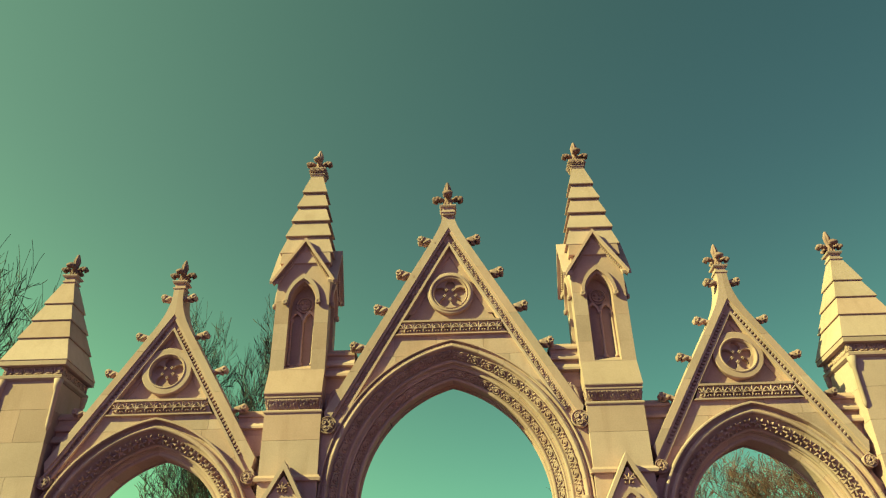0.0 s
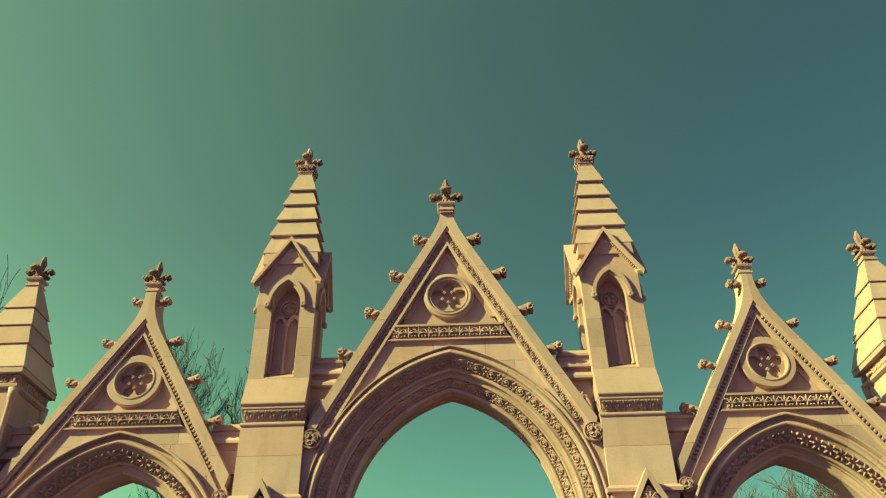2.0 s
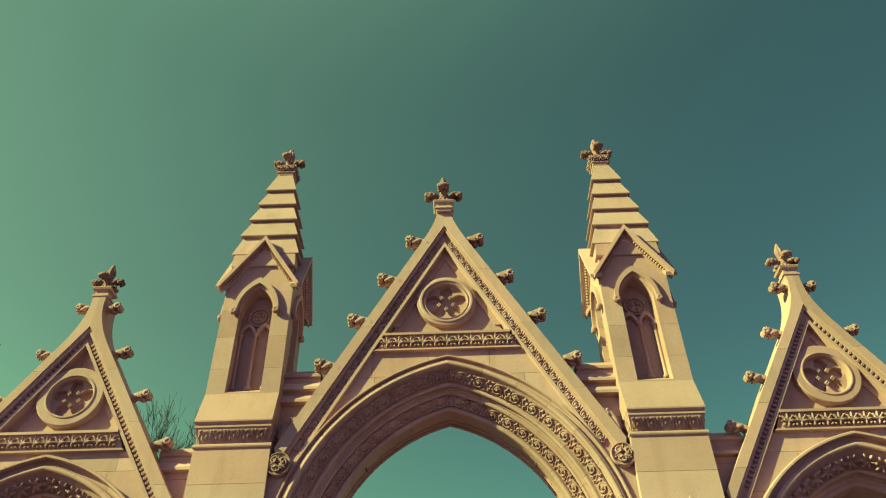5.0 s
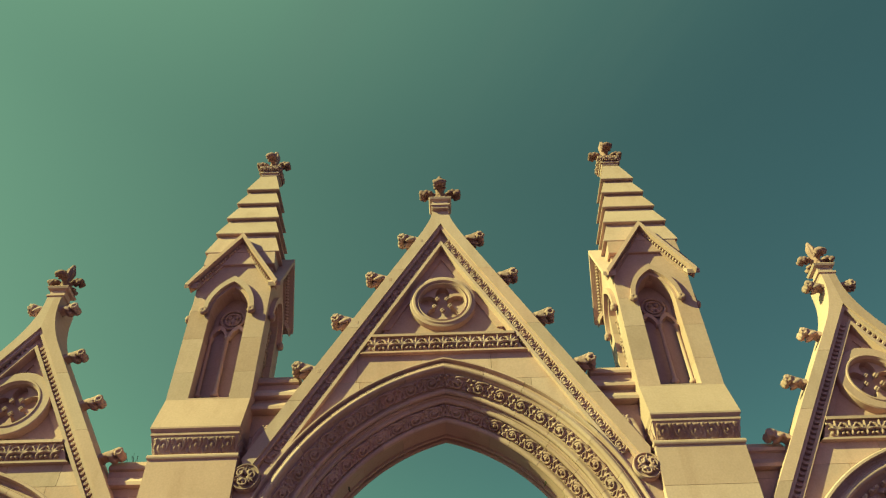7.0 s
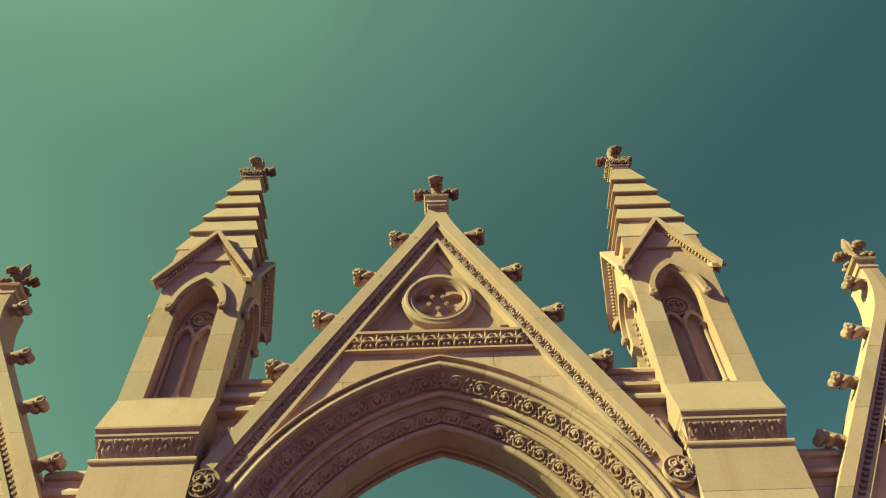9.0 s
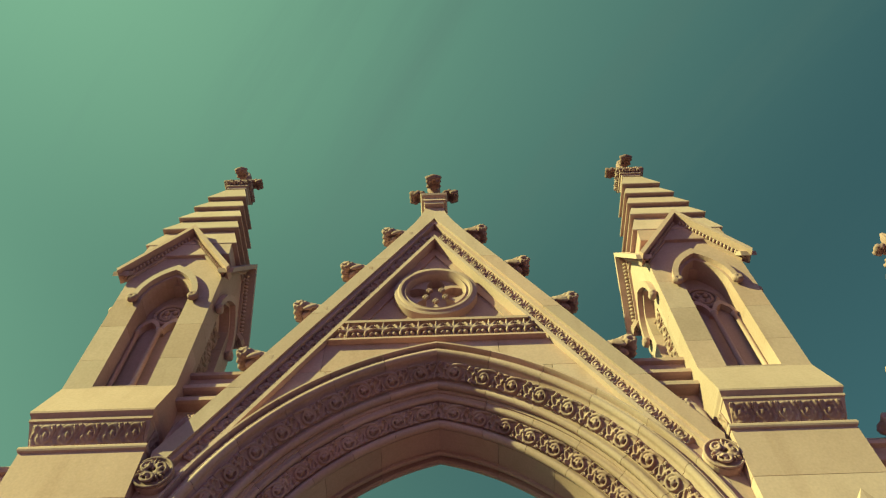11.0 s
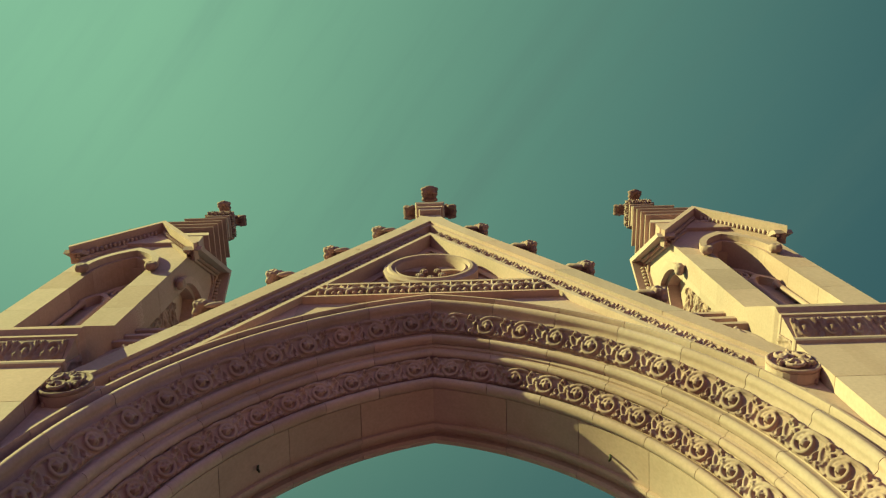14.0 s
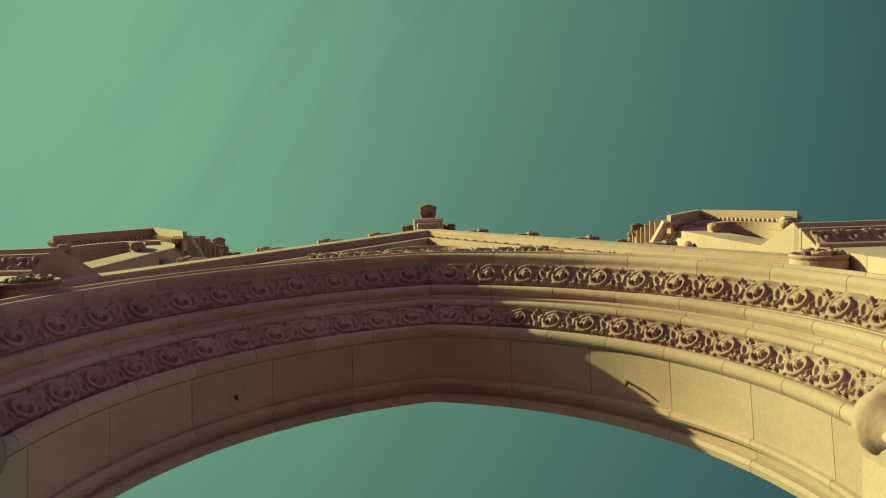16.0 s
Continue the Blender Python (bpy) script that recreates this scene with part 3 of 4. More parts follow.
    # moulded border round the sunk panel
    for side in (-1, 1):
        k = 0.10 * root
        zb = tip - strip * root - slope * 0.95
        bm = prism(bmesh.new(), [(0, c_in), (side * (c_in - zb) / slope, zb), (side * (c_in - k - zb) / slope, zb), (0, c_in - k)], 0.20, 0.335)
        part("panel_border", bm, STONE, g)
    return c_in


def tympanum(g, z, r, top, slope, low):
    """The flat panel behind the roundel, in three pieces round it."""
    root = math.sqrt(1 + slope * slope)
    lean = math.atan2(1, slope)
    spread = math.acos(min(0.999, (top - z) / root / r))
    a0, a1 = lean + spread, lean - spread

    def arc(a, b):
        return [(r * math.cos(a + (b - a) * k / 14), z + r * math.sin(a + (b - a) * k / 14)) for k in range(15)]
    pieces = [[(0, top)] + arc(a0, math.pi - a0)]
    xb = (top - low) / slope
    for side in (-1, 1):
        pieces.append([(side * x, q) for x, q in [(xb, low), (0, low)] + arc(-math.pi / 2, a1)])
    for pts in pieces:
        bm = prism(bmesh.new(), pts, 0.225, 0.336)
        bmesh.ops.triangulate(bm, faces=bm.faces[:])
        part("tympanum_stone", bm, STONE, g)


def blind_roundel(g, z, r, seed, flat=False):
    """A moulded ring round a sunk disc with cusps, each tipped with a boss."""
    bm = bmesh.new()
    n = 48
    prof = [(0.335, r + 0.04), (0.11, r + 0.04), (0.10, r + 0.02), (0.10, r), (0.08, r - 0.02), (0.08, r - 0.05), (0.12, r - 0.075), (0.10, r - 0.10), (0.13, r - 0.115), (0.335, r - 0.12)]
    if flat:
        prof = [(0.335, r + 0.07), (0.10, r + 0.07), (0.085, r + 0.055), (0.085, r - 0.06), (0.07, r - 0.07), (0.07, r - 0.09), (0.10, r - 0.10), (0.115, r - 0.115), (0.335, r - 0.12)]
    loops = []
    for k in range(n):
        a = 2 * math.pi * k / n
        loops.append([bm.verts.new((q * math.cos(a), d, z + q * math.sin(a))) for d, q in prof])
    for k in range(n):
        a, b = loops[k], loops[(k + 1) % n]
        for i in range(len(prof) - 1):
            bm.faces.new((a[i], a[i + 1], b[i + 1], b[i]))
    ob = part("roundel_ring", bm, STONE, g, smooth=True)
    ob.data.set_sharp_from_angle(angle=radians(35))
    ri = r - 0.12
    bm = bmesh.new()
    bmesh.ops.create_cone(bm, cap_ends=True, segments=36, radius1=ri + 0.03, radius2=ri + 0.03, depth=0.02, matrix=Matrix.Translation((0, 0.325, z)) @ pose(0, 0, 0, 90, 0, 0))
    part("roundel_back", bm, STONE, g)
    for k in range(5):
        a0 = 90 + 36 + 72 * k
        bm = bmesh.new()
        pts = []
        for i in range(9):
            a = radians(a0 - 30 + 60 * i / 8)
            pts.append((ri * math.cos(a) * 1.02, ri * math.sin(a) * 1.02))
        tipp = (0.36 * ri * math.cos(radians(a0)), 0.36 * ri * math.sin(radians(a0)))
        sides = []
        for sgn in (1, -1):
            row = []
            for i in range(1, 6):
                f = i / 6
                ang = a0 + sgn * (30 * (1 - f) ** 2.2 + 5 * f)
                rad = ri * (1.0 - 0.62 * f)
                row.append((rad * math.cos(radians(ang)), rad * math.sin(radians(ang))))
            sides.append(row)
        outline = pts + sides[0] + [tipp] + list(reversed(sides[1]))
        prism(bm, [(x, z + y) for x, y in outline], 0.20, 0.325)
        cusp = part("cusp", bm, STONE, g)
        bm = bmesh.new()
        for q in range(4):
            ellipsoid(bm, (tipp[0] + 0.02 * math.cos(q * 1.57), 0.185, z + tipp[1] + 0.02 * math.sin(q * 1.57)), (0.026, 0.03, 0.026), seg=8)
        part("boss", bm, CARVED, cusp, smooth=True)


def flower_band(g, half_top, half_bot, z0, z1, mesh, pitch):
    """The straight enriched band under the tympanum with a ledge above and a fillet below."""
    h = z1 - z0
    bm = bmesh.new()
    prism(bm, [(-half_bot, z0), (half_bot, z0), (half_bot - 0.05, z0 + 0.1 * h), (-half_bot + 0.05, z0 + 0.1 * h)], 0.045, 0.33)
    part("lower_fillet", bm, STONE, g)
    bm = bmesh.new()
    prism(bm, [(-half_bot + 0.05, z0 + 0.1 * h), (half_bot - 0.05, z0 + 0.1 * h), (half_top, z1), (-half_top, z1)], 0.085, 0.33)
    part("band_bed", bm, STONE, g)
    bm = bmesh.new()
    a = [(0.03, z1), (0.03, z1 + 0.045), (0.33, z1 + 0.16), (0.33, z1)]
    vs = [[bm.verts.new((x, y, z)) for y, z in a] for x in (-half_top, half_top)]
    for i in range(4):
        j = (i + 1) % 4
        bm.faces.new((vs[0][i], vs[0][j], vs[1][j], vs[1][i]))
    bm.faces.new(vs[0])
    bm.faces.new(vs[1])
    part("ledge", bm, STONE, g)
    count = int(2 * (half_top + 0.06) / pitch)
    for i in range(count):
        m = Matrix.Translation(((i - (count - 1) / 2) * pitch, 0.085, z0 + 0.54 * h)) @ pose(0, 0, 0, 90, 0, 0)
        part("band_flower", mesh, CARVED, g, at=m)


def spandrel(g, arch, c_in, slope, z_top, s_hood, half, seed):
    """Dressed blocks between the arch and the rakes, under the band."""
    hole = arch.curve(s_hood, 24)

    def make():
        bm = bmesh.new()
        xt = (c_in - z_top) / slope
        right = [p for p in hole if p[0] >= 0 and p[1] < c_in - slope * p[0] - 0.01]
        left = [(-x, z) for x, z in reversed(right) if x > 0]
        x_c, z_c = right[-1]
        foot_x = (c_in - z_c) / slope
        pts = [(-xt, z_top), (xt, z_top), (foot_x, z_c)] + list(reversed(left + right)) + [(-foot_x, z_c)]
        prism(bm, pts, 0.12, 0.335)
        bmesh.ops.triangulate(bm, faces=bm.faces[:])
        return bm
    zs = [arch.zs + 0.6]
    while zs[-1] < z_top - 0.75:
        zs.append(zs[-1] + 0.62)
    zs.append(z_top + 0.01)
    ashlar("spandrel_stone", make, g, STONE, zs, 0.95, seed, 0.0025)


def finial_on(g, z, half, mesh, y, x=0.0):
    """A moulded neck block with the carved finial on it."""
    bm = bmesh.new()
    frustum(bm, [(z, half, half), (z + 0.05, half + 0.01, half + 0.01), (z + 0.055, half + 0.03, half + 0.03), (z + 0.09, half + 0.03, half + 0.03), (z + 0.1, half, half), (z + 0.18, half, half), (z + 0.2, half + 0.045, half + 0.045), (z + 0.235, half + 0.06, half + 0.06), (z + 0.25, half + 0.05, half + 0.05), (z + 0.26, half - 0.02, half - 0.02)], x, y)
    part("finial_neck", bm, STONE, g)
    part("finial", mesh, CARVED, g, "carved four-leaf finial with a tall bud", at=Matrix.Translation((x, y, z + 0.24)))


# profile of the great arch, from the wall face inward; offsets are from the inner edge
OUTER_RING = [(0.23, 0.86), (0.10, 0.86), (0.02, 0.857), (0.0, 0.85), (0.0, 0.825), (0.02, 0.815), (0.08, 0.815), (0.09, 0.79), (0.075, 0.765), (0.03, 0.755), (0.02, 0.74)] + roll(0.055, 0.695, 0.048, 130, 300, 7) + [(0.10, 0.65), (0.125, 0.63), (0.285, 0.46), (0.285, 0.43)] + roll(0.315, 0.395, 0.042, 150, 320, 6) + [(0.36, 0.37), (0.5, 0.52), (0.5, 0.86)]
INNER_RING = [(0.362, 0.366), (0.375, 0.335), (0.395, 0.335), (0.40, 0.31)] + roll(0.432, 0.29, 0.036, 150, 310, 6) + [(0.465, 0.275), (0.475, 0.27), (0.61, 0.12), (0.605, 0.10)] + roll(0.635, 0.055, 0.05, 150, 330, 7) + [(0.69, 0.04), (0.70, 0.3), (0.50, 0.51)]
SOFFIT = [(0.692, 0.035), (1.03, 0.035), (1.035, 0.0), (1.06, -0.01), (1.085, 0.0), (1.09, 0.045), (1.16, 0.06), (1.165, 0.0), (1.19, -0.025), (1.235, -0.015), (1.25, 0.03), (1.25, 0.3), (0.702, 0.3)]
BACKING = [(0.505, 0.34), (1.0, 0.31), (1.0, 0.89), (0.505, 0.89)]
TIGHT = 0.86
OUTER_RING, INNER_RING, SOFFIT, BACKING = [[(d, q * TIGHT) for d, q in ring] for ring in (OUTER_RING, INNER_RING, SOFFIT, BACKING)]
# how deep each order sits
OUTER_RING, INNER_RING, SOFFIT, BACKING = [[(d if d < 0.05 else 0.92 * d if d < 0.705 else 0.649 + 1.0 * (d - 0.705), q) for d, q in ring] for ring in (OUTER_RING, INNER_RING, SOFFIT, BACKING)]

# the soffit opens out slightly towards the back
SOFFIT = [(d, q + 0.05 * max(0.0, d - 0.65) / 0.54) for d, q in SOFFIT]

GREAT = Arch(0.74, 5.2, 2.75)
great = thing("great_arch", (CX, FRONT, 0), "tall pointed limestone carriage arch with carved mouldings under a crocketed gable", "archway")
voussoirs(GREAT, OUTER_RING, great, "outer_voussoir", 7, 0.07, STONE)
voussoirs(GREAT, INNER_RING, great, "inner_voussoir", 7, 0.04, STONE)
voussoirs(GREAT, SOFFIT, great, "soffit_stone", 5, 0.07, STONE, 7)
voussoirs(GREAT, BACKING, great, "backing_stone", 2, 0.0, STONE, 10)
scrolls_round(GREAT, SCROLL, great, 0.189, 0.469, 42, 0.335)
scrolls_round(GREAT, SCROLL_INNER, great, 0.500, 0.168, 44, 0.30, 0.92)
c_in = gable(great, GREAT, 11.49, 1.79, 0.178, 0.229, (2.607, 6.725), 11.83, 0.52, 2.66, 0.74)
spandrel(great, GREAT, c_in, 1.79, 8.76, 0.725, 2.62, 11)
flower_band(great, 1.08, 1.25, 8.75, 9.05, FLOWER, 0.205)
blind_roundel(great, 9.80, 0.485, 1)
tympanum(great, 9.80, 0.515, c_in - 0.05, 1.79, 9.10)
finial_on(great, 11.81, 0.14, FINIAL, 0.05)
for side in (-1, 1):
    for x, z in ((0.46, 11.20), (0.96, 10.31), (1.45, 9.43), (1.95, 8.53)):
        part("crocket", CROCKET, CARVED, great, "hooked leaf crocket", at=Matrix.Translation((side * x, 0.10, z)) @ pose(0, 0, 0, 0, 0, 0 if side > 0 else 180))


def foot_leaf_mesh():
    """A leaf that curls out of the gable's foot and trails down the corner of the pier."""
    bm = bmesh.new()
    trail = [(2.40, 7.45), (2.47, 7.45), (2.53, 7.40), (2.58, 7.30), (2.615, 7.18), (2.64, 7.05)]
    for i in range(21):
        k, f = min(4, i // 4), i / 4 - min(4, i // 4)
        x, z = [trail[k][j] * (1 - f) + trail[k + 1][j] * f for j in (0, 1)]
        w = 0.065 - 0.0025 * i
        for off in (-1, 0, 1):
            ellipsoid(bm, (x + 0.75 * off * w, 0.06 - 0.02 * abs(off), z + 0.5 * off * w), (0.4 * w + 0.01, 0.05, 0.05), pose(0, 0, 0, 0, 30, 0), seg=7)
    for k in range(10):
        a = math.radians(60 + 44 * k)
        q = 0.075 * (1 - k / 14)
        ellipsoid(bm, (2.46 + q * math.cos(a), 0.01, 7.44 + q * math.sin(a)), (0.024, 0.035, 0.024), seg=7)
    return carve(bm, "foot_leaf", CARVED, 0.011, 0, 0.003)


FOOT_LEAF = foot_leaf_mesh()
for side in (-1, 1):
    part("foot_leaf", FOOT_LEAF, CARVED, great, "curled leaf trailing down the angle of gable and pier", at=Matrix.Diagonal((side, 1, 1, 1)))
    # plain wall that fills the corner between the hood and the pier
    hood = [(x, z) for x, z in GREAT.curve(0.735, 40) if x > 0 and 5.0 < z < 6.9]
    bm = prism(bmesh.new(), [(side * x, z) for x, z in [(2.752, 5.0), (2.752, 6.88), (2.36, 6.88)] + hood], 0.05, 0.5)
    bmesh.ops.triangulate(bm, faces=bm.faces[:])
    part("corner_wall", bm, STONE, great)
    # jamb shafts, their capitals and the plain reveal below the springing
    for k, (d, s) in enumerate(((0.05, 0.57), (0.18, 0.46), (0.285, 0.34), (0.40, 0.237), (0.49, 0.155), (0.57, 0.115))):
        x = side * (GREAT.r + s - GREAT.a)
        shaft = part("jamb_shaft", frustum(bmesh.new(), [(0.8, 0.05, 0.05), (4.93, 0.05, 0.05)], x, d, 12), STONE, great, smooth=True)
        rings = [(4.84, 0.055, 0.055), (4.86, 0.085, 0.085), (4.89, 0.09, 0.09), (4.915, 0.065, 0.065), (4.99, 0.08, 0.08), (5.05, 0.10, 0.10), (5.08, 0.115, 0.115), (5.12, 0.12, 0.12), (5.15, 0.105, 0.105), (5.18, 0.105, 0.105)]
        if k == 5:
            rings = [(z, q * 1.4, q * 1.4) for z, q, _ in rings]
        part("capital", frustum(bmesh.new(), rings, x, d, 24), CARVED, shaft, smooth=True)
    xs = [GREAT.r - GREAT.a + v for v in (0.04, 0.32, 0.78)]
    part("jamb_reveal", prism(bmesh.new(), [(side * xs[0], 0.0), (side * (xs[2] + 0.2), 0.0), (side * (xs[2] + 0.2), 5.2), (side * xs[0], 5.2)], 0.645, 1.165), STONE, great)
    part("jamb_back", prism(bmesh.new(), [(side * xs[1], 0.0), (side * (xs[2] + 0.2), 0.0), (side * (xs[2] + 0.2), 5.2), (side * xs[1], 5.2)], 0.4, 0.645), STONE, great)
# small iron pins left in the soffit
for side in (-1, 1):
    ang = 0.54 * GREAT.angle(0.035)
    x, z = GREAT.point(0.035, ang, side)
    bm = bmesh.new()
    tube(bm, [(x, 0.84, z + 0.03), (x - side * 0.012, 0.84, z - 0.03), (x - side * 0.03, 0.85, z - 0.05)], [0.010, 0.010, 0.007], 8)
    part("iron_pin", bm, IRON, great, "rusty iron pin")

# side arches, lower and with a single carved order
SIDE_RING = [(0.23, 0.66), (0.10, 0.66), (-0.03, 0.655), (-0.05, 0.64), (-0.05, 0.61), (-0.02, 0.60), (0.07, 0.60), (0.085, 0.565), (0.07, 0.535), (0.03, 0.525), (0.015, 0.51)] + roll(0.05, 0.47, 0.045, 130, 300, 7) + [(0.10, 0.425), (0.12, 0.405), (0.28, 0.245), (0.285, 0.22)] + roll(0.315, 0.185, 0.042, 150, 320, 6) + [(0.36, 0.165), (0.5, 0.32), (0.5, 0.66)]
SIDE_INNER = [(0.362, 0.162), (0.375, 0.13), (0.42, 0.13), (0.44, 0.1)] + roll(0.50, 0.055, 0.05, 150, 330, 7) + [(0.56, 0.03), (0.95, 0.03), (0.96, 0.0), (1.0, 0.0), (1.05, 0.05), (1.05, 0.3), (0.5, 0.318)]
SMALL = Arch(0.51, 4.3, 2.09)
side_arch = thing("side_arch", (CX + 6.17, FRONT, 0), "pointed limestone side arch with one carved order under a crocketed gable", "archway", "side arches of the gateway")
voussoirs(SMALL, SIDE_RING, side_arch, "outer_voussoir", 6, 0.06, STONE)
voussoirs(SMALL, SIDE_INNER, side_arch, "inner_voussoir", 5, 0.08, STONE)
voussoirs(SMALL, [(0.505, 0.315), (0.9, 0.29), (0.9, 0.68), (0.505, 0.68)], side_arch, "backing_stone", 2, 0.0, STONE, 10)
scrolls_round(SMALL, SPRAY, side_arch, 0.20, 0.325, 45, 0.215)
c_in = gable(side_arch, SMALL, 9.40, 1.66, 0.15, 0.185, (2.06, 5.70), 10.02, 0.50, 2.2, 0.60)
spandrel(side_arch, SMALL, c_in, 1.66, 7.09, 0.645, 2.2, 12)
flower_band(side_arch, 0.98, 1.15, 7.08, 7.38, FLOWER, 0.20)
blind_roundel(side_arch, 8.08, 0.47, 2, True)
tympanum(side_arch, 8.08, 0.52, c_in - 0.05, 1.66, 7.43)
finial_on(side_arch, 10.0, 0.115, FINIAL_SIDE, 0.12)
for side in (-1, 1):
    for x, z in ((0.18, 9.88), (0.59, 8.93), (1.11, 8.08), (1.64, 7.21)):
        part("crocket", CROCKET_SIDE, CARVED, side_arch, "hooked leaf crocket", at=Matrix.Translation((side * x, 0.12, z)) @ pose(0, 0, 0, 0, 0, 0 if side > 0 else 180))
    x0 = SMALL.r - SMALL.a
    part("jamb", prism(bmesh.new(), [(side * (x0 + 0.03), 0.0), (side * (x0 + 0.75), 0.0), (side * (x0 + 0.75), 4.3), (side * (x0 + 0.03), 4.3)], 0.5, 1.05), STONE, side_arch)
    part("jamb_front", prism(bmesh.new(), [(side * (x0 + 0.4), 0.0), (side * (x0 + 0.75), 0.0), (side * (x0 + 0.75), 4.3), (side * (x0 + 0.4), 4.3)], 0.0, 0.5), STONE, side_arch)
copy_thing(side_arch, Matrix.Translation((CX - 6.22, FRONT, 0)))


# ---- piers ----
def pointed_outline(half, z0, zs, rise, n=8):
    """A lancet outline from bottom left round to bottom right."""
    a = (rise * rise - half * half) / (2 * half)
    R = half + a
    top = math.atan2(rise, a)
    right = [(R * math.cos(top * i / n) - a, zs + R * math.sin(top * i / n)) for i in range(n + 1)]
    return [(half, z0)] + right + [(-x, z) for x, z in reversed(right[:-1])] + [(-half, z0)]


def arch_band(bm, half, zs, rise, width, y0, y1, n=10):
    """A raised moulding that follows a lancet head."""
    inner = pointed_outline(half, zs - 0.02, zs, rise, n)
    outer = pointed_outline(half + width, zs - 0.02, zs, rise * (half + width) / half, n)
    for (a, b), (c, d) in zip(zip(inner, inner[1:]), zip(outer, outer[1:])):
        vs = [bm.verts.new((p[0], y, p[1])) for y in (y0, y1) for p in (a, b, d, c)]
        for f in ((0, 1, 2, 3), (4, 7, 6, 5), (0, 4, 5, 1), (2, 6, 7, 3), (0, 3, 7, 4), (1, 5, 6, 2)):
            bm.faces.new([vs[i] for i in f])
    bmesh.ops.remove_doubles(bm, verts=bm.verts[:], dist=0.0005)


HS = 0.60
HD = 0.52


def tower_face(g, turn, wide, deep):
    """One face of the pinnacle: gablet, niche with its tracery, hood with leaf stops. turn places it on its side."""
    m = pose(0, 0, 0, 0, 0, turn)
    f = -deep
    # wall of the face round the niche, sill below
    win = pointed_outline(0.29, 8.10, 9.62, 0.52)
    w = wide if wide > deep else wide - 0.005
    outline = [(-w, 7.972), (-0.29, 7.972)] + list(reversed(win)) + [(0.29, 7.972), (w, 7.972), (w, 10.22), (0, 11.12), (-w, 10.22)]

    def make():
        bm = prism(bmesh.new(), outline, f, f + 0.30)
        bmesh.ops.triangulate(bm, faces=bm.faces[:])
        bm.transform(m)
        return bm
    ashlar("face_stone", make, g, STONE, [7.96, 8.45 + 0.06 * (turn // 90), 9.08, 9.64 - 0.05 * (turn // 90), 11.2], 4.0, 40 + turn, 0.0015)
    bm = bmesh.new()
    vs = [[bm.verts.new((x, y, z)) for y, z in ((f - 0.0, 7.97), (f - 0.0, 8.0), (f + 0.31, 8.22), (f + 0.31, 7.97))] for x in (-0.31, 0.31)]
    for i in range(4):
        j = (i + 1) % 4
        bm.faces.new((vs[0][i], vs[0][j], vs[1][j], vs[1][i]))
    bm.faces.new(vs[0])
    bm.faces.new(vs[1])
    part("niche_sill", bm, STONE, g, at=m)
    # tracery: two lancets, mullion shaft and a roundel above; the side faces carry carved foliage instead
    back = f + 0.30
    if turn % 180:
        part("foliage_ground", box(bmesh.new(), -0.29, 0.29, f + 0.13, f + 0.295, 8.05, 10.14), STONE, g, at=m)
        for k in range(6):
            part("foliage", SCROLL_CORNICE, CARVED, g, at=m @ Matrix.Translation((0.03 * (-1) ** k, f + 0.128, 8.42 + 0.24 * k)) @ pose(0, 0, 0, 90, 0, 0) @ pose(0, 0, 0, 0, 0, 90) @ Matrix.Diagonal((0.95, 1.7 * (-1) ** k, 1.3, 1)))
    for sx in (-1, 1) if turn % 180 == 0 else ():
        bm = bmesh.new()
        arch_band(bm, 0.10, 9.25, 0.17, 0.045, back - 0.10, back)
        bmesh.ops.translate(bm, verts=bm.verts[:], vec=(sx * 0.145, 0, 0))
        part("lancet_head", bm, STONE, g, at=m)
        bm = bmesh.new()
        frustum(bm, [(8.16, 0.05, 0.05), (8.2, 0.055, 0.055), (8.24, 0.03, 0.03), (9.2, 0.028, 0.028), (9.22, 0.045, 0.045), (9.26, 0.045, 0.045)], sx * 0.262, back - 0.07, 10)
        part("niche_shaft", bm, STONE, g, at=m, smooth=True)
    if turn % 180 == 0:
        bm = bmesh.new()
        frustum(bm, [(8.14, 0.06, 0.06), (8.19, 0.065, 0.065), (8.25, 0.034, 0.034), (9.2, 0.03, 0.03), (9.22, 0.05, 0.05), (9.26, 0.05, 0.05)], 0, back - 0.09, 10)
        part("mullion", bm, STONE, g, at=m, smooth=True)
        bm = bmesh.new()
        for r, rr in ((0.185, 0.028), (0.12, 0.02)):
            ring = [(r * math.cos(math.radians(a)), back - 0.03, 9.66 + r * math.sin(math.radians(a))) for a in range(0, 361, 18)]
            tube(bm, ring, [rr] * len(ring), 6)
        for k in range(4):
            a = math.radians(90 * k + 45)
            ellipsoid(bm, (0.075 * math.cos(a), back - 0.02, 9.66 + 0.075 * math.sin(a)), (0.04, 0.03, 0.04), seg=8)
        part("tracery_roundel", bm, CARVED, g, at=m, smooth=True)
    # hood over the niche and its leaf stops
    bm = bmesh.new()
    arch_band(bm, 0.33, 9.62, 0.575, 0.07, f - 0.07, f + 0.02)
    part("niche_hood", bm, STONE, g, at=m)
    for sx in (-1, 1):
        bm = bmesh.new()
        for k in range(7):
            a = k * 0.9
            ellipsoid(bm, (sx * 0.37 + 0.035 * math.cos(a), f - 0.06, 9.59 + 0.035 * math.sin(a)), (0.04, 0.05, 0.04), seg=7)
        part("hood_stop", carve(bm, "hood_stop", CARVED, 0.01, 1), CARVED, g, at=m)
    # gablet coping with beads below it
    tip, half = 11.24, wide + 0.12
    slope = 1.123 / half
    root = math.sqrt(1 + slope * slope)
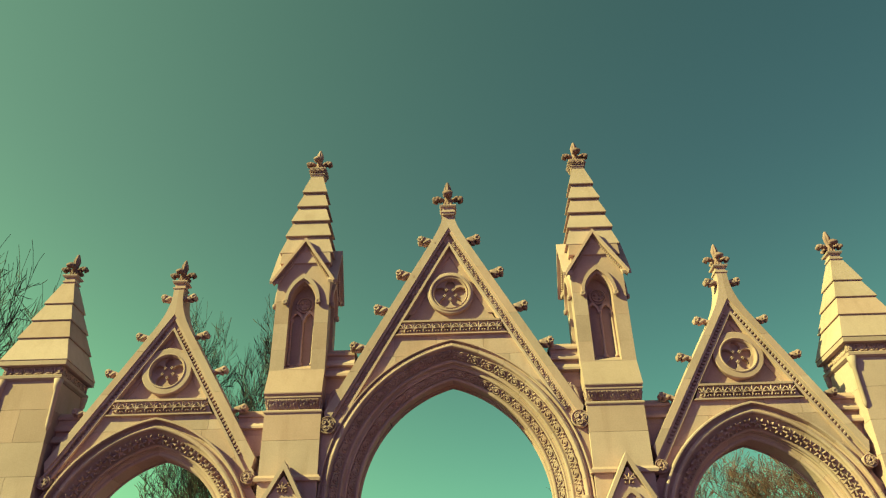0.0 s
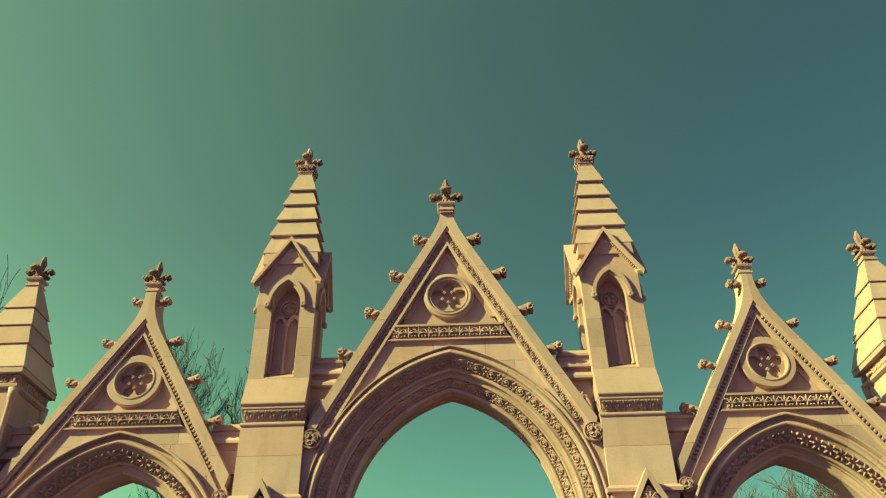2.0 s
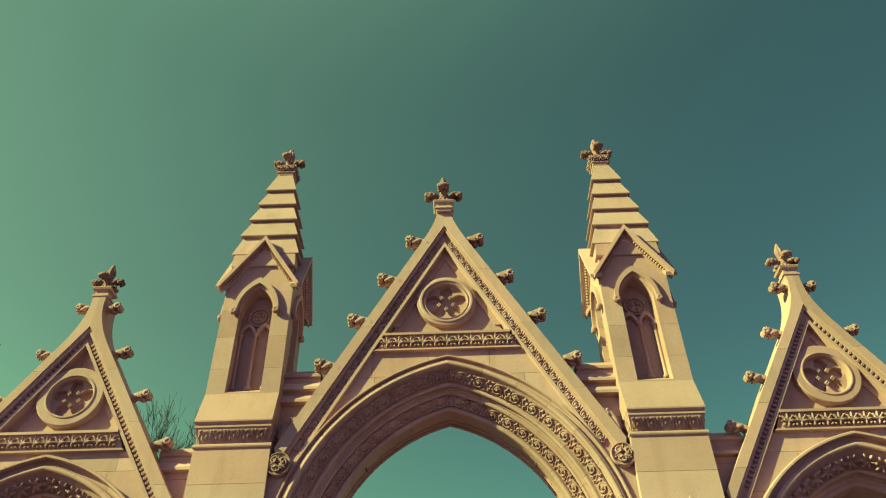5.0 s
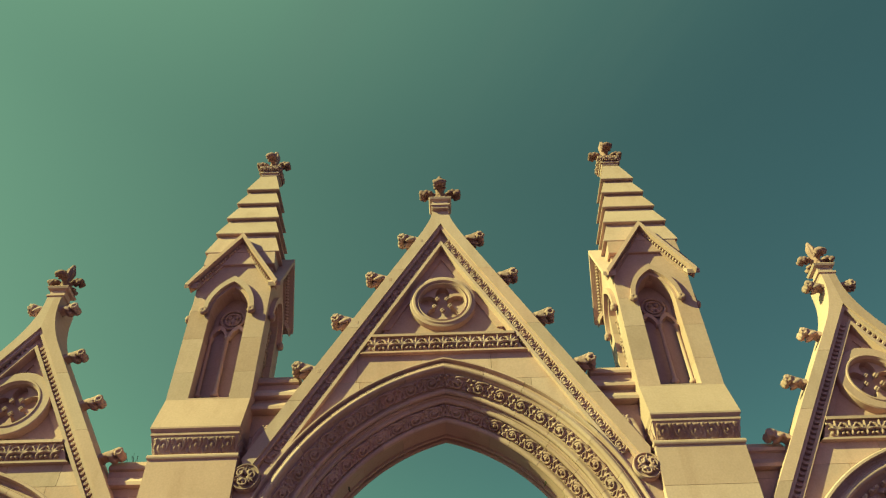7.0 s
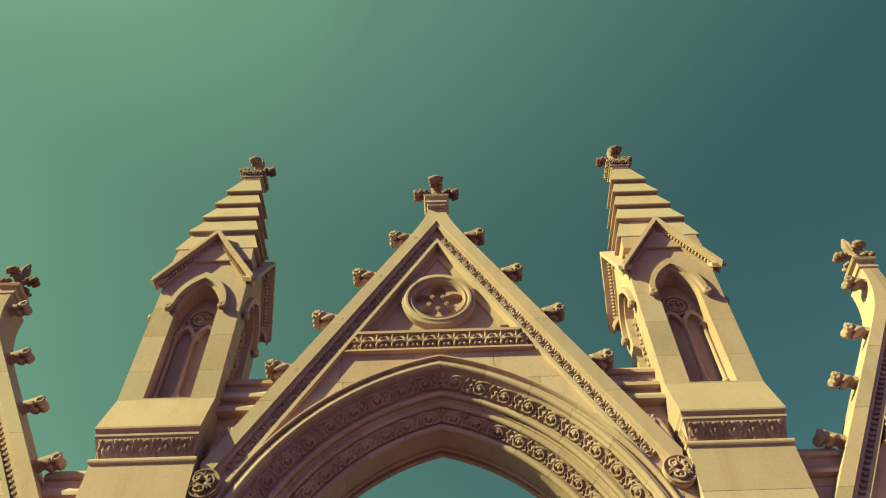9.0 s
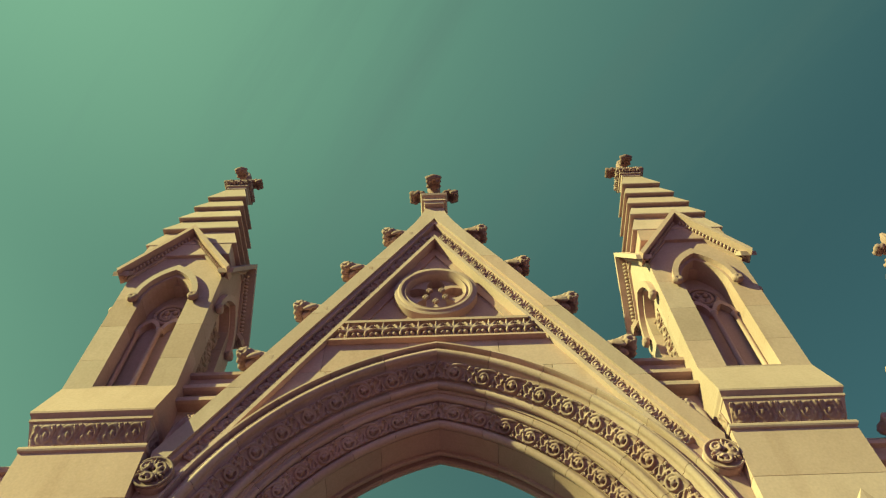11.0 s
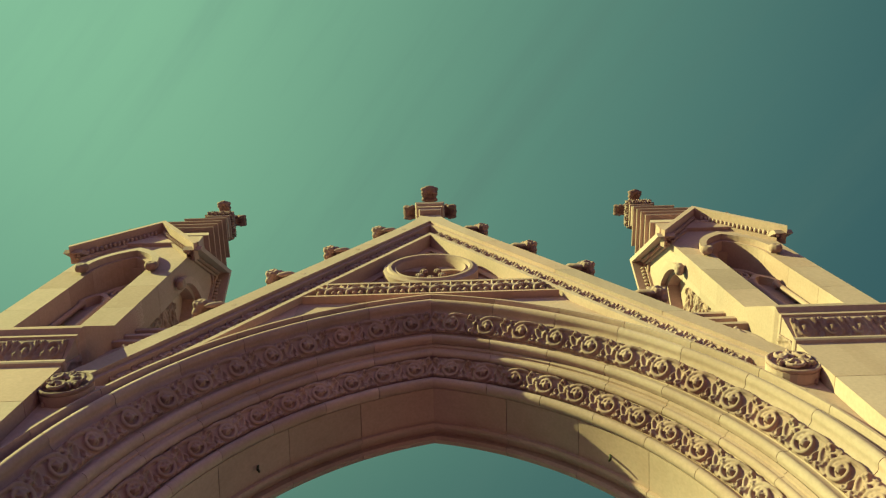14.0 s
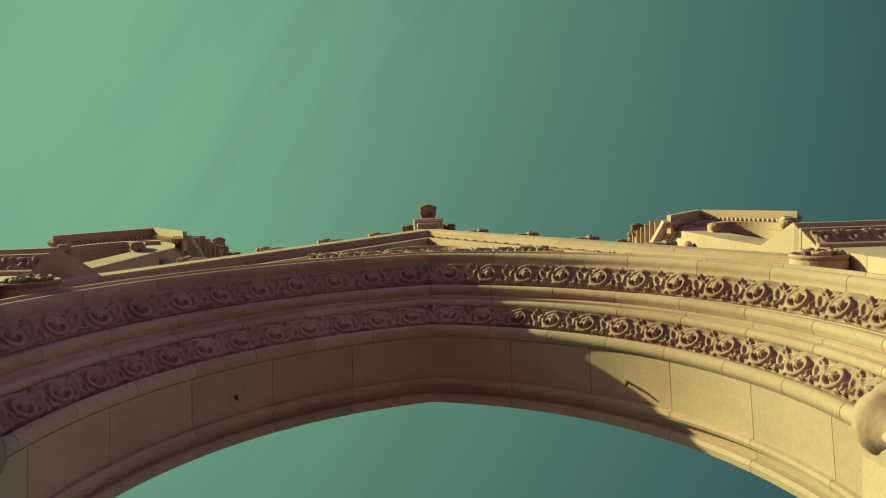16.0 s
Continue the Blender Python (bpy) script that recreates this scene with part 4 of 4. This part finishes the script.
    for sx in (-1, 1):
        bm = bmesh.new()
        prism(bm, [(0, tip), (sx * half, tip - slope * half), (sx * (half - 0.025), tip - slope * half - 0.065), (0, tip - 0.115)], f - 0.17, f + 0.03)
        for v in bm.verts:
            if v.co.y > f and abs(v.co.x) < 0.01:
                v.co.y = f + 0.3
        part("gablet_coping", bm, STONE, g, at=m)
        bm = bmesh.new()
        prism(bm, [(0, tip - 0.115), (sx * (wide - 0.004), tip - 0.115 - slope * (wide - 0.004)), (sx * (wide - 0.004), tip - 0.235 - slope * (wide - 0.004)), (0, tip - 0.25)], f - 0.035, f + 0.02)
        part("gablet_bed", bm, STONE, g, at=m)
        bm = bmesh.new()
        n = 19
        for i in range(n):
            p = 0.05 + (half - 0.15) * i / (n - 1)
            ellipsoid(bm, (sx * p, f - 0.06, tip - 0.165 - slope * p), (0.020, 0.035, 0.030), seg=6)
        tagged(part("bead_moulding", bm, STONE, g, at=m, smooth=True), kind="stuff")
    # one curled leaf in the valley at the corner
    part("valley_leaf", VALLEY_LEAF, CARVED, g, at=m @ Matrix.Translation((wide - 0.01, f + 0.01, tip - slope * half + 0.17)) @ pose(0, 0, 0, 0, 0, -45))


VALLEY_LEAF = crocket_mesh(0.30)
gate_pier = thing("gate_pier", (CX + 3.35, 16.11, 0), "square limestone pier with a niched pinnacle and a stepped stone spire", "pier", "pinnacled piers of the gateway")
# pier shaft in coursed blocks
ashlar("pier_stone", lambda: box(bmesh.new(), -0.595, 0.595, -0.58, 0.58, 0.0, 7.0), gate_pier, STONE, [0.0, 0.9, 1.5, 2.1, 2.7, 3.3, 3.9, 4.5, 5.05, 5.62, 6.42, 7.0], 1.6, 21)
part("string_course", frustum(bmesh.new(), [(5.58, 0.66, 0.66), (5.64, 0.67, 0.67), (5.7, 0.62, 0.62)]), STONE, gate_pier)
# cornice
part("cornice_lower_roll", frustum(bmesh.new(), [(6.985, 0.58, 0.575), (6.998, 0.604, 0.604), (7.015, 0.61, 0.612), (7.04, 0.61, 0.612), (7.058, 0.60, 0.60), (7.07, 0.54, 0.53)]), STONE, gate_pier)
part("cornice_hollow", frustum(bmesh.new(), [(7.06, 0.55, 0.535), (7.29, 0.588, 0.685)]), STONE, gate_pier)
part("cornice_fillet", frustum(bmesh.new(), [(7.284, 0.585, 0.68), (7.292, 0.594, 0.70), (7.320, 0.596, 0.702), (7.332, 0.588, 0.688), (7.36, 0.588, 0.688)]), STONE, gate_pier)
part("cornice_top", frustum(bmesh.new(), [(7.334, 0.59, 0.69), (7.372, 0.606, 0.735), (7.396, 0.609, 0.738), (7.405, 0.606, 0.735)]), STONE, gate_pier)
for turn in (0, 90, 180, 270):
    for i in range(5):
        part("cornice_leaf", SCROLL_CORNICE, CARVED, gate_pier, at=pose(0, 0, 0, 0, 0, turn) @ Matrix.Translation(((i - 2) * 0.215, -0.612 if turn % 180 == 0 else -0.572, 7.178)) @ pose(0, 0, 0, 123 if turn % 180 == 0 else 100, 0, 0) @ Matrix.Diagonal((0.87, 1.22, 0.6, 1)))
part("batter", frustum(bmesh.new(), [(7.405, 0.606, 0.735), (7.975, HS, HD)]), STONE, gate_pier)
part("pinnacle_core", box(bmesh.new(), -HS + 0.29, HS - 0.29, -HD + 0.29, HD - 0.29, 7.9, 10.6), STONE, gate_pier)
part("pinnacle_cap", frustum(bmesh.new(), [(10.1, 0.45, 0.40), (10.6, 0.55, 0.48)]), STONE, gate_pier)
for turn in (0, 90, 180, 270):
    tower_face(gate_pier, turn, *((HS, HD) if turn % 180 == 0 else (HD, HS)))
# stepped spire
levels = [13.36, 12.76, 12.29, 11.82, 11.35, 10.88, 10.60]
for top, low in zip(levels, levels[1:]):
    h0 = 0.16 + (13.36 - top) * 0.168
    h1 = 0.16 + (13.36 - low) * 0.168
    if low < 10.7:
        h1 = HS - 0.06
    part("spire_course", frustum(bmesh.new(), [(low, h1 + 0.04, min(h1 + 0.04, 0.56)), (low + 0.014, h1 + 0.046, min(h1 + 0.046, 0.565)), (top - 0.003, h0 - 0.014, h0 - 0.014)], -0.017 * ((low + top) / 2 - 10.6), -0.02 * ((low + top) / 2 - 10.6)), STONE, gate_pier)
finial_on(gate_pier, 13.34, 0.15, FINIAL_TOWER, -0.06, -0.055)
for turn in (0, 90, 180, 270):
    for i in range(3):
        part("neck_leaf", FLOWER_SMALL, CARVED, gate_pier, at=Matrix.Translation((-0.055, -0.06, 0)) @ pose(0, 0, 0, 0, 0, turn) @ Matrix.Translation(((i - 1) * 0.12, -0.155, 13.50)) @ pose(0, 0, 0, 90, 0, 0))
# low gableted buttress on the front of the pier
bm = bmesh.new()
prism(bm, [(-0.40, 0.0), (0.40, 0.0), (0.40, 5.02), (0, 5.62), (-0.40, 5.02)], -0.90, -0.60)
part("buttress", bm, STONE, gate_pier)
for sx in (-1, 1):
    bm = bmesh.new()
    prism(bm, [(0, 5.90), (sx * 0.47, 5.02), (sx * 0.45, 4.9), (0, 5.72)], -0.98, -0.60)
    part("buttress_coping", bm, STONE, gate_pier)
bm = bmesh.new()
arch_band(bm, 0.16, 4.85, 0.26, 0.06, -0.95, -0.89)
part("buttress_niche", bm, STONE, gate_pier)
part("buttress_leaf", FLOWER, CARVED, gate_pier, at=Matrix.Translation((0, -0.9, 5.38)) @ pose(0, 0, 0, 90, 0, 0))
copy_thing(gate_pier, Matrix.Translation((CX - 3.35, 16.11, 0)) @ Matrix.Diagonal((-1, 1, 1, 1)))

# end piers: broader, with a plain low spire
end_pier = thing("end_pier", (CX + 9.02, 16.05, 0), "broad square limestone end pier with a low stepped spire", "pier", "end piers of the gateway")
ashlar("pier_stone", lambda: box(bmesh.new(), -0.6, 0.6, -0.6, 0.6, 0.0, 7.86), end_pier, STONE, [0.0, 0.9, 1.6, 2.3, 3.0, 3.7, 4.4, 5.1, 5.8, 6.5, 7.2, 7.86], 1.1, 31)
for sx in (-1, 1):
    for sy in (-1, 1):
        part("corner_shaft", frustum(bmesh.new(), [(6.75, 0.02, 0.02), (6.85, 0.05, 0.05), (7.6, 0.05, 0.05), (7.64, 0.075, 0.075), (7.72, 0.08, 0.08), (7.86, 0.1, 0.1)], sx * 0.60, sy * 0.60, 10), STONE, end_pier, smooth=True)
part("cornice_lower_roll", frustum(bmesh.new(), [(7.84, 0.62, 0.62), (7.88, 0.67, 0.67), (7.94, 0.675, 0.675), (7.97, 0.63, 0.63)]), STONE, end_pier)
part("cornice_hollow", frustum(bmesh.new(), [(7.97, 0.58, 0.58), (8.06, 0.585, 0.585), (8.15, 0.61, 0.61)]), STONE, end_pier)
part("cornice_top", frustum(bmesh.new(), [(8.15, 0.69, 0.69), (8.16, 0.725, 0.725), (8.25, 0.725, 0.725), (8.28, 0.70, 0.70)]), STONE, end_pier)
for turn in (0, 90, 180, 270):
    for i in range(6):
        part("cornice_leaf", SCROLL_RAKE, CARVED, end_pier, at=pose(0, 0, 0, 0, 0, turn) @ Matrix.Translation(((i - 2.5) * 0.22, -0.585, 8.06)) @ pose(0, 0, 0, 85, 0, 0))
levels = [10.45, 9.83, 9.35, 8.86, 8.27]
for top, low in zip(levels, levels[1:]):
    h0 = 0.15 + (10.45 - top) * 0.253
    h1 = 0.15 + (10.45 - low) * 0.253
    part("spire_course", frustum(bmesh.new(), [(low, h1 + 0.026, h1 + 0.026), (low + 0.012, h1 + 0.032, h1 + 0.032), (top - 0.003, h0 - 0.004, h0 - 0.004)]), STONE, end_pier)
finial_on(end_pier, 10.44, 0.12, finial_mesh(0.72), 0)
copy_thing(end_pier, Matrix.Translation((CX - 9.02, 16.05, 0)))


# ---- link walls between gables and piers ----
def link_wall(x, half, low, top, label, steps):
    g = thing("link_wall", (x, 16.15, 0), label, "wall", "link walls of the gateway")
    n = max(2, round((top - low) / 0.55))
    ashlar("wall_stone", lambda: box(bmesh.new(), -half, half, -0.3, 0.35, low, top), g, STONE, [low + (top - low) * k / n for k in range(n + 1)], 0.9, 41)
    for k in range(steps):
        z = top - 0.02 - 0.26 * k
        part("weathering_step", frustum(bmesh.new(), [(z - 0.06, half, 0.31 + 0.05 * k), (z - 0.05, half, 0.35 + 0.05 * k), (z, half, 0.35 + 0.05 * k), (z + 0.1, half, 0.27 + 0.05 * k)]), STONE, g)
    return g


for side in (-1, 1):
    link_wall(CX + side * 2.45, 0.31, 7.02, 8.45, "stepped limestone wall joining the great gable to its pier", 3)
    link_wall(CX + side * 4.24, 0.32, 6.2, 7.1, "stepped limestone wall joining a side gable to its pier", 2)
    link_wall(CX + side * 8.08, 0.36, 6.2, 7.15, "stepped limestone wall joining a side gable to its end pier", 3)

# ---- ground ----
# both surfaces stay out of view; their purple only colours the bounce light
bm = bmesh.new()
n = 24
for i in range(n + 1):
    for j in range(n + 1):
        x, y = -900 + 1800 * i / n, -900 + 1800 * j / n
        bm.verts.new((x, y, 0.0))
bm.verts.ensure_lookup_table()
for i in range(n):
    for j in range(n):
        a = i * (n + 1) + j
        bm.faces.new([bm.verts[k] for k in (a, a + n + 1, a + n + 2, a + 1)])
ob = part("ground", bm, GROUND_BOUNCE, None)
tagged(ob, "unseen lawn around the gateway, coloured purple to tint the shade", "ground", kind="structure")
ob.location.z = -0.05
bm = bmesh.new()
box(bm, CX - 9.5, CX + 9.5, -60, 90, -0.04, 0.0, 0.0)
tagged(part("road", bm, DRIVE_BOUNCE, None), "unseen drive through the gateway, coloured purple to tint the shade", "road", kind="structure")


# ---- bare trees behind the gateway ----
def tree_meshes(seed, height, spread, fine, mat):
    rng = random.Random(seed)
    trunk, crown = bmesh.new(), bmesh.new()

    def grow(p, d, length, r, level):
        pts, rad = [p.copy()], [r]
        k = 4 if level < 3 else 3
        for i in range(k):
            d = (d + Vector((rng.uniform(-1, 1), rng.uniform(-1, 1), rng.uniform(-0.5, 0.8))) * (0.14 + 0.05 * level)).normalized()
            p = p + d * length / k
            pts.append(p.copy())
            rad.append(max(0.015, r * (1 - 0.55 * (i + 1) / k)))
        tube(trunk if level == 0 else crown, pts, rad, 8 if level == 0 else (5 if level < 3 else 3))
        if level >= fine:
            return
        kids = rng.randint(4, 6) if level else 7
        for c in range(kids):
            f = rng.uniform(0.35, 1.0) if level else rng.uniform(0.45, 1.0)
            i = min(k - 1, int(f * k))
            q = pts[i].lerp(pts[i + 1], f * k - i)
            side = Vector((rng.uniform(-1, 1), rng.uniform(-1, 1), rng.uniform(-0.15, 0.7))).normalized()
            nd = (d * (0.75 if level else 0.5) + side * spread).normalized()
            grow(q, nd, length * rng.uniform(0.5, 0.72), rad[i + 1] * rng.uniform(0.5, 0.75), level + 1)
    grow(Vector((0, 0, 0)), Vector((0, 0, 1)), height * 0.5, height * 0.02, 0)
    # balance the crown over the foot
    top = max(v.co.z for v in crown.verts)
    mid = sum((v.co for v in crown.verts), Vector()) / len(crown.verts)
    for b in (trunk, crown):
        for v in b.verts:
            v.co.x -= mid.x * v.co.z / mid.z
            v.co.y -= mid.y * v.co.z / mid.z
            v.co.z *= height / top
    return mesh_from(trunk, "trunk", mat, True), mesh_from(crown, "crown", mat)


OAK = tree_meshes(5, 20.0, 0.9, 5, BARK)
MAPLE = tree_meshes(9, 20.0, 0.75, 5, BARK)
RED = tree_meshes(12, 20.0, 0.85, 5, TWIG)


def tree(meshes, x, y, scale, turn, label, wide=1.0):
    g = thing("tree", (x, y, -0.06), label, "tree", "bare trees behind the gateway")
    g.rotation_euler.z = radians(turn)
    g.scale = (scale * wide, scale * wide, scale)
    part("trunk", meshes[0], BARK, g)
    part("crown", meshes[1], BARK, g)
    return g


def conifer(x, y, height, seed):
    rng = random.Random(seed)
    g = thing("conifer", (x, y, -0.06), "dark evergreen conifer with drooping needled branches", "tree")
    bm = bmesh.new()
    tube(bm, [(0, 0, 0), (0, 0, height * 0.5), (0.05, 0, height)], [0.25, 0.14, 0.02], 8)
    part("trunk", bm, BARK, g, smooth=True)
    bm = bmesh.new()
    z = 1.0
    while z < height:
        reach = (height - z) * 0.24 + 0.15
        for k in range(9):
            a = rng.uniform(0, 6.283)
            r = reach * rng.uniform(0.7, 1.1)
            d = Vector((math.cos(a), math.sin(a), 0))
            steps = max(3, int(r / 0.16))
            for i in range(steps):
                f = (i + 1) / steps
                p = Vector((0, 0, z)) + d * r * f + Vector((0, 0, 0.1 * r * f - 0.3 * r * f * f))
                for q in range(3):
                    nd = (d + Vector((rng.uniform(-1, 1), rng.uniform(-1, 1), rng.uniform(-0.6, 0.5)))).normalized()
                    s = nd.cross(Vector((0, 0, 1))).normalized() * 0.035
                    e = p + nd * rng.uniform(0.15, 0.32)
                    bm.faces.new([bm.verts.new(v) for v in (p - s, p + s, e)])
        z += 0.22
    part("crown", bm, NEEDLE, g)
    return g


tree(OAK, -20.9, 24.0, 1.08, 65, "tall bare oak with a dense crown of twigs", 0.58)
tree(OAK, -21.9, 26.2, 1.12, 190, "tall bare oak with a dense crown of twigs", 0.58)
tree(MAPLE, -12.9, 44.0, 1.30, 100, "bare maple with upright branches", 0.5)
tree(MAPLE, -14.6, 47.0, 1.30, 230, "bare maple with upright branches", 0.5)
tree(OAK, -14.8, 34.0, 0.52, 210, "bare dark-limbed oak seen through the arch", 1.5)
tree(RED, 20.0, 55.0, 0.95, 40, "bare tree with reddish twigs")
tree(RED, 25.0, 52.0, 0.92, 170, "bare tree with reddish twigs")
tree(MAPLE, 8.0, 55.0, 0.77, 300, "small bare maple with thin twigs", 0.6)
conifer(26.5, 52.0, 15.0, 4)
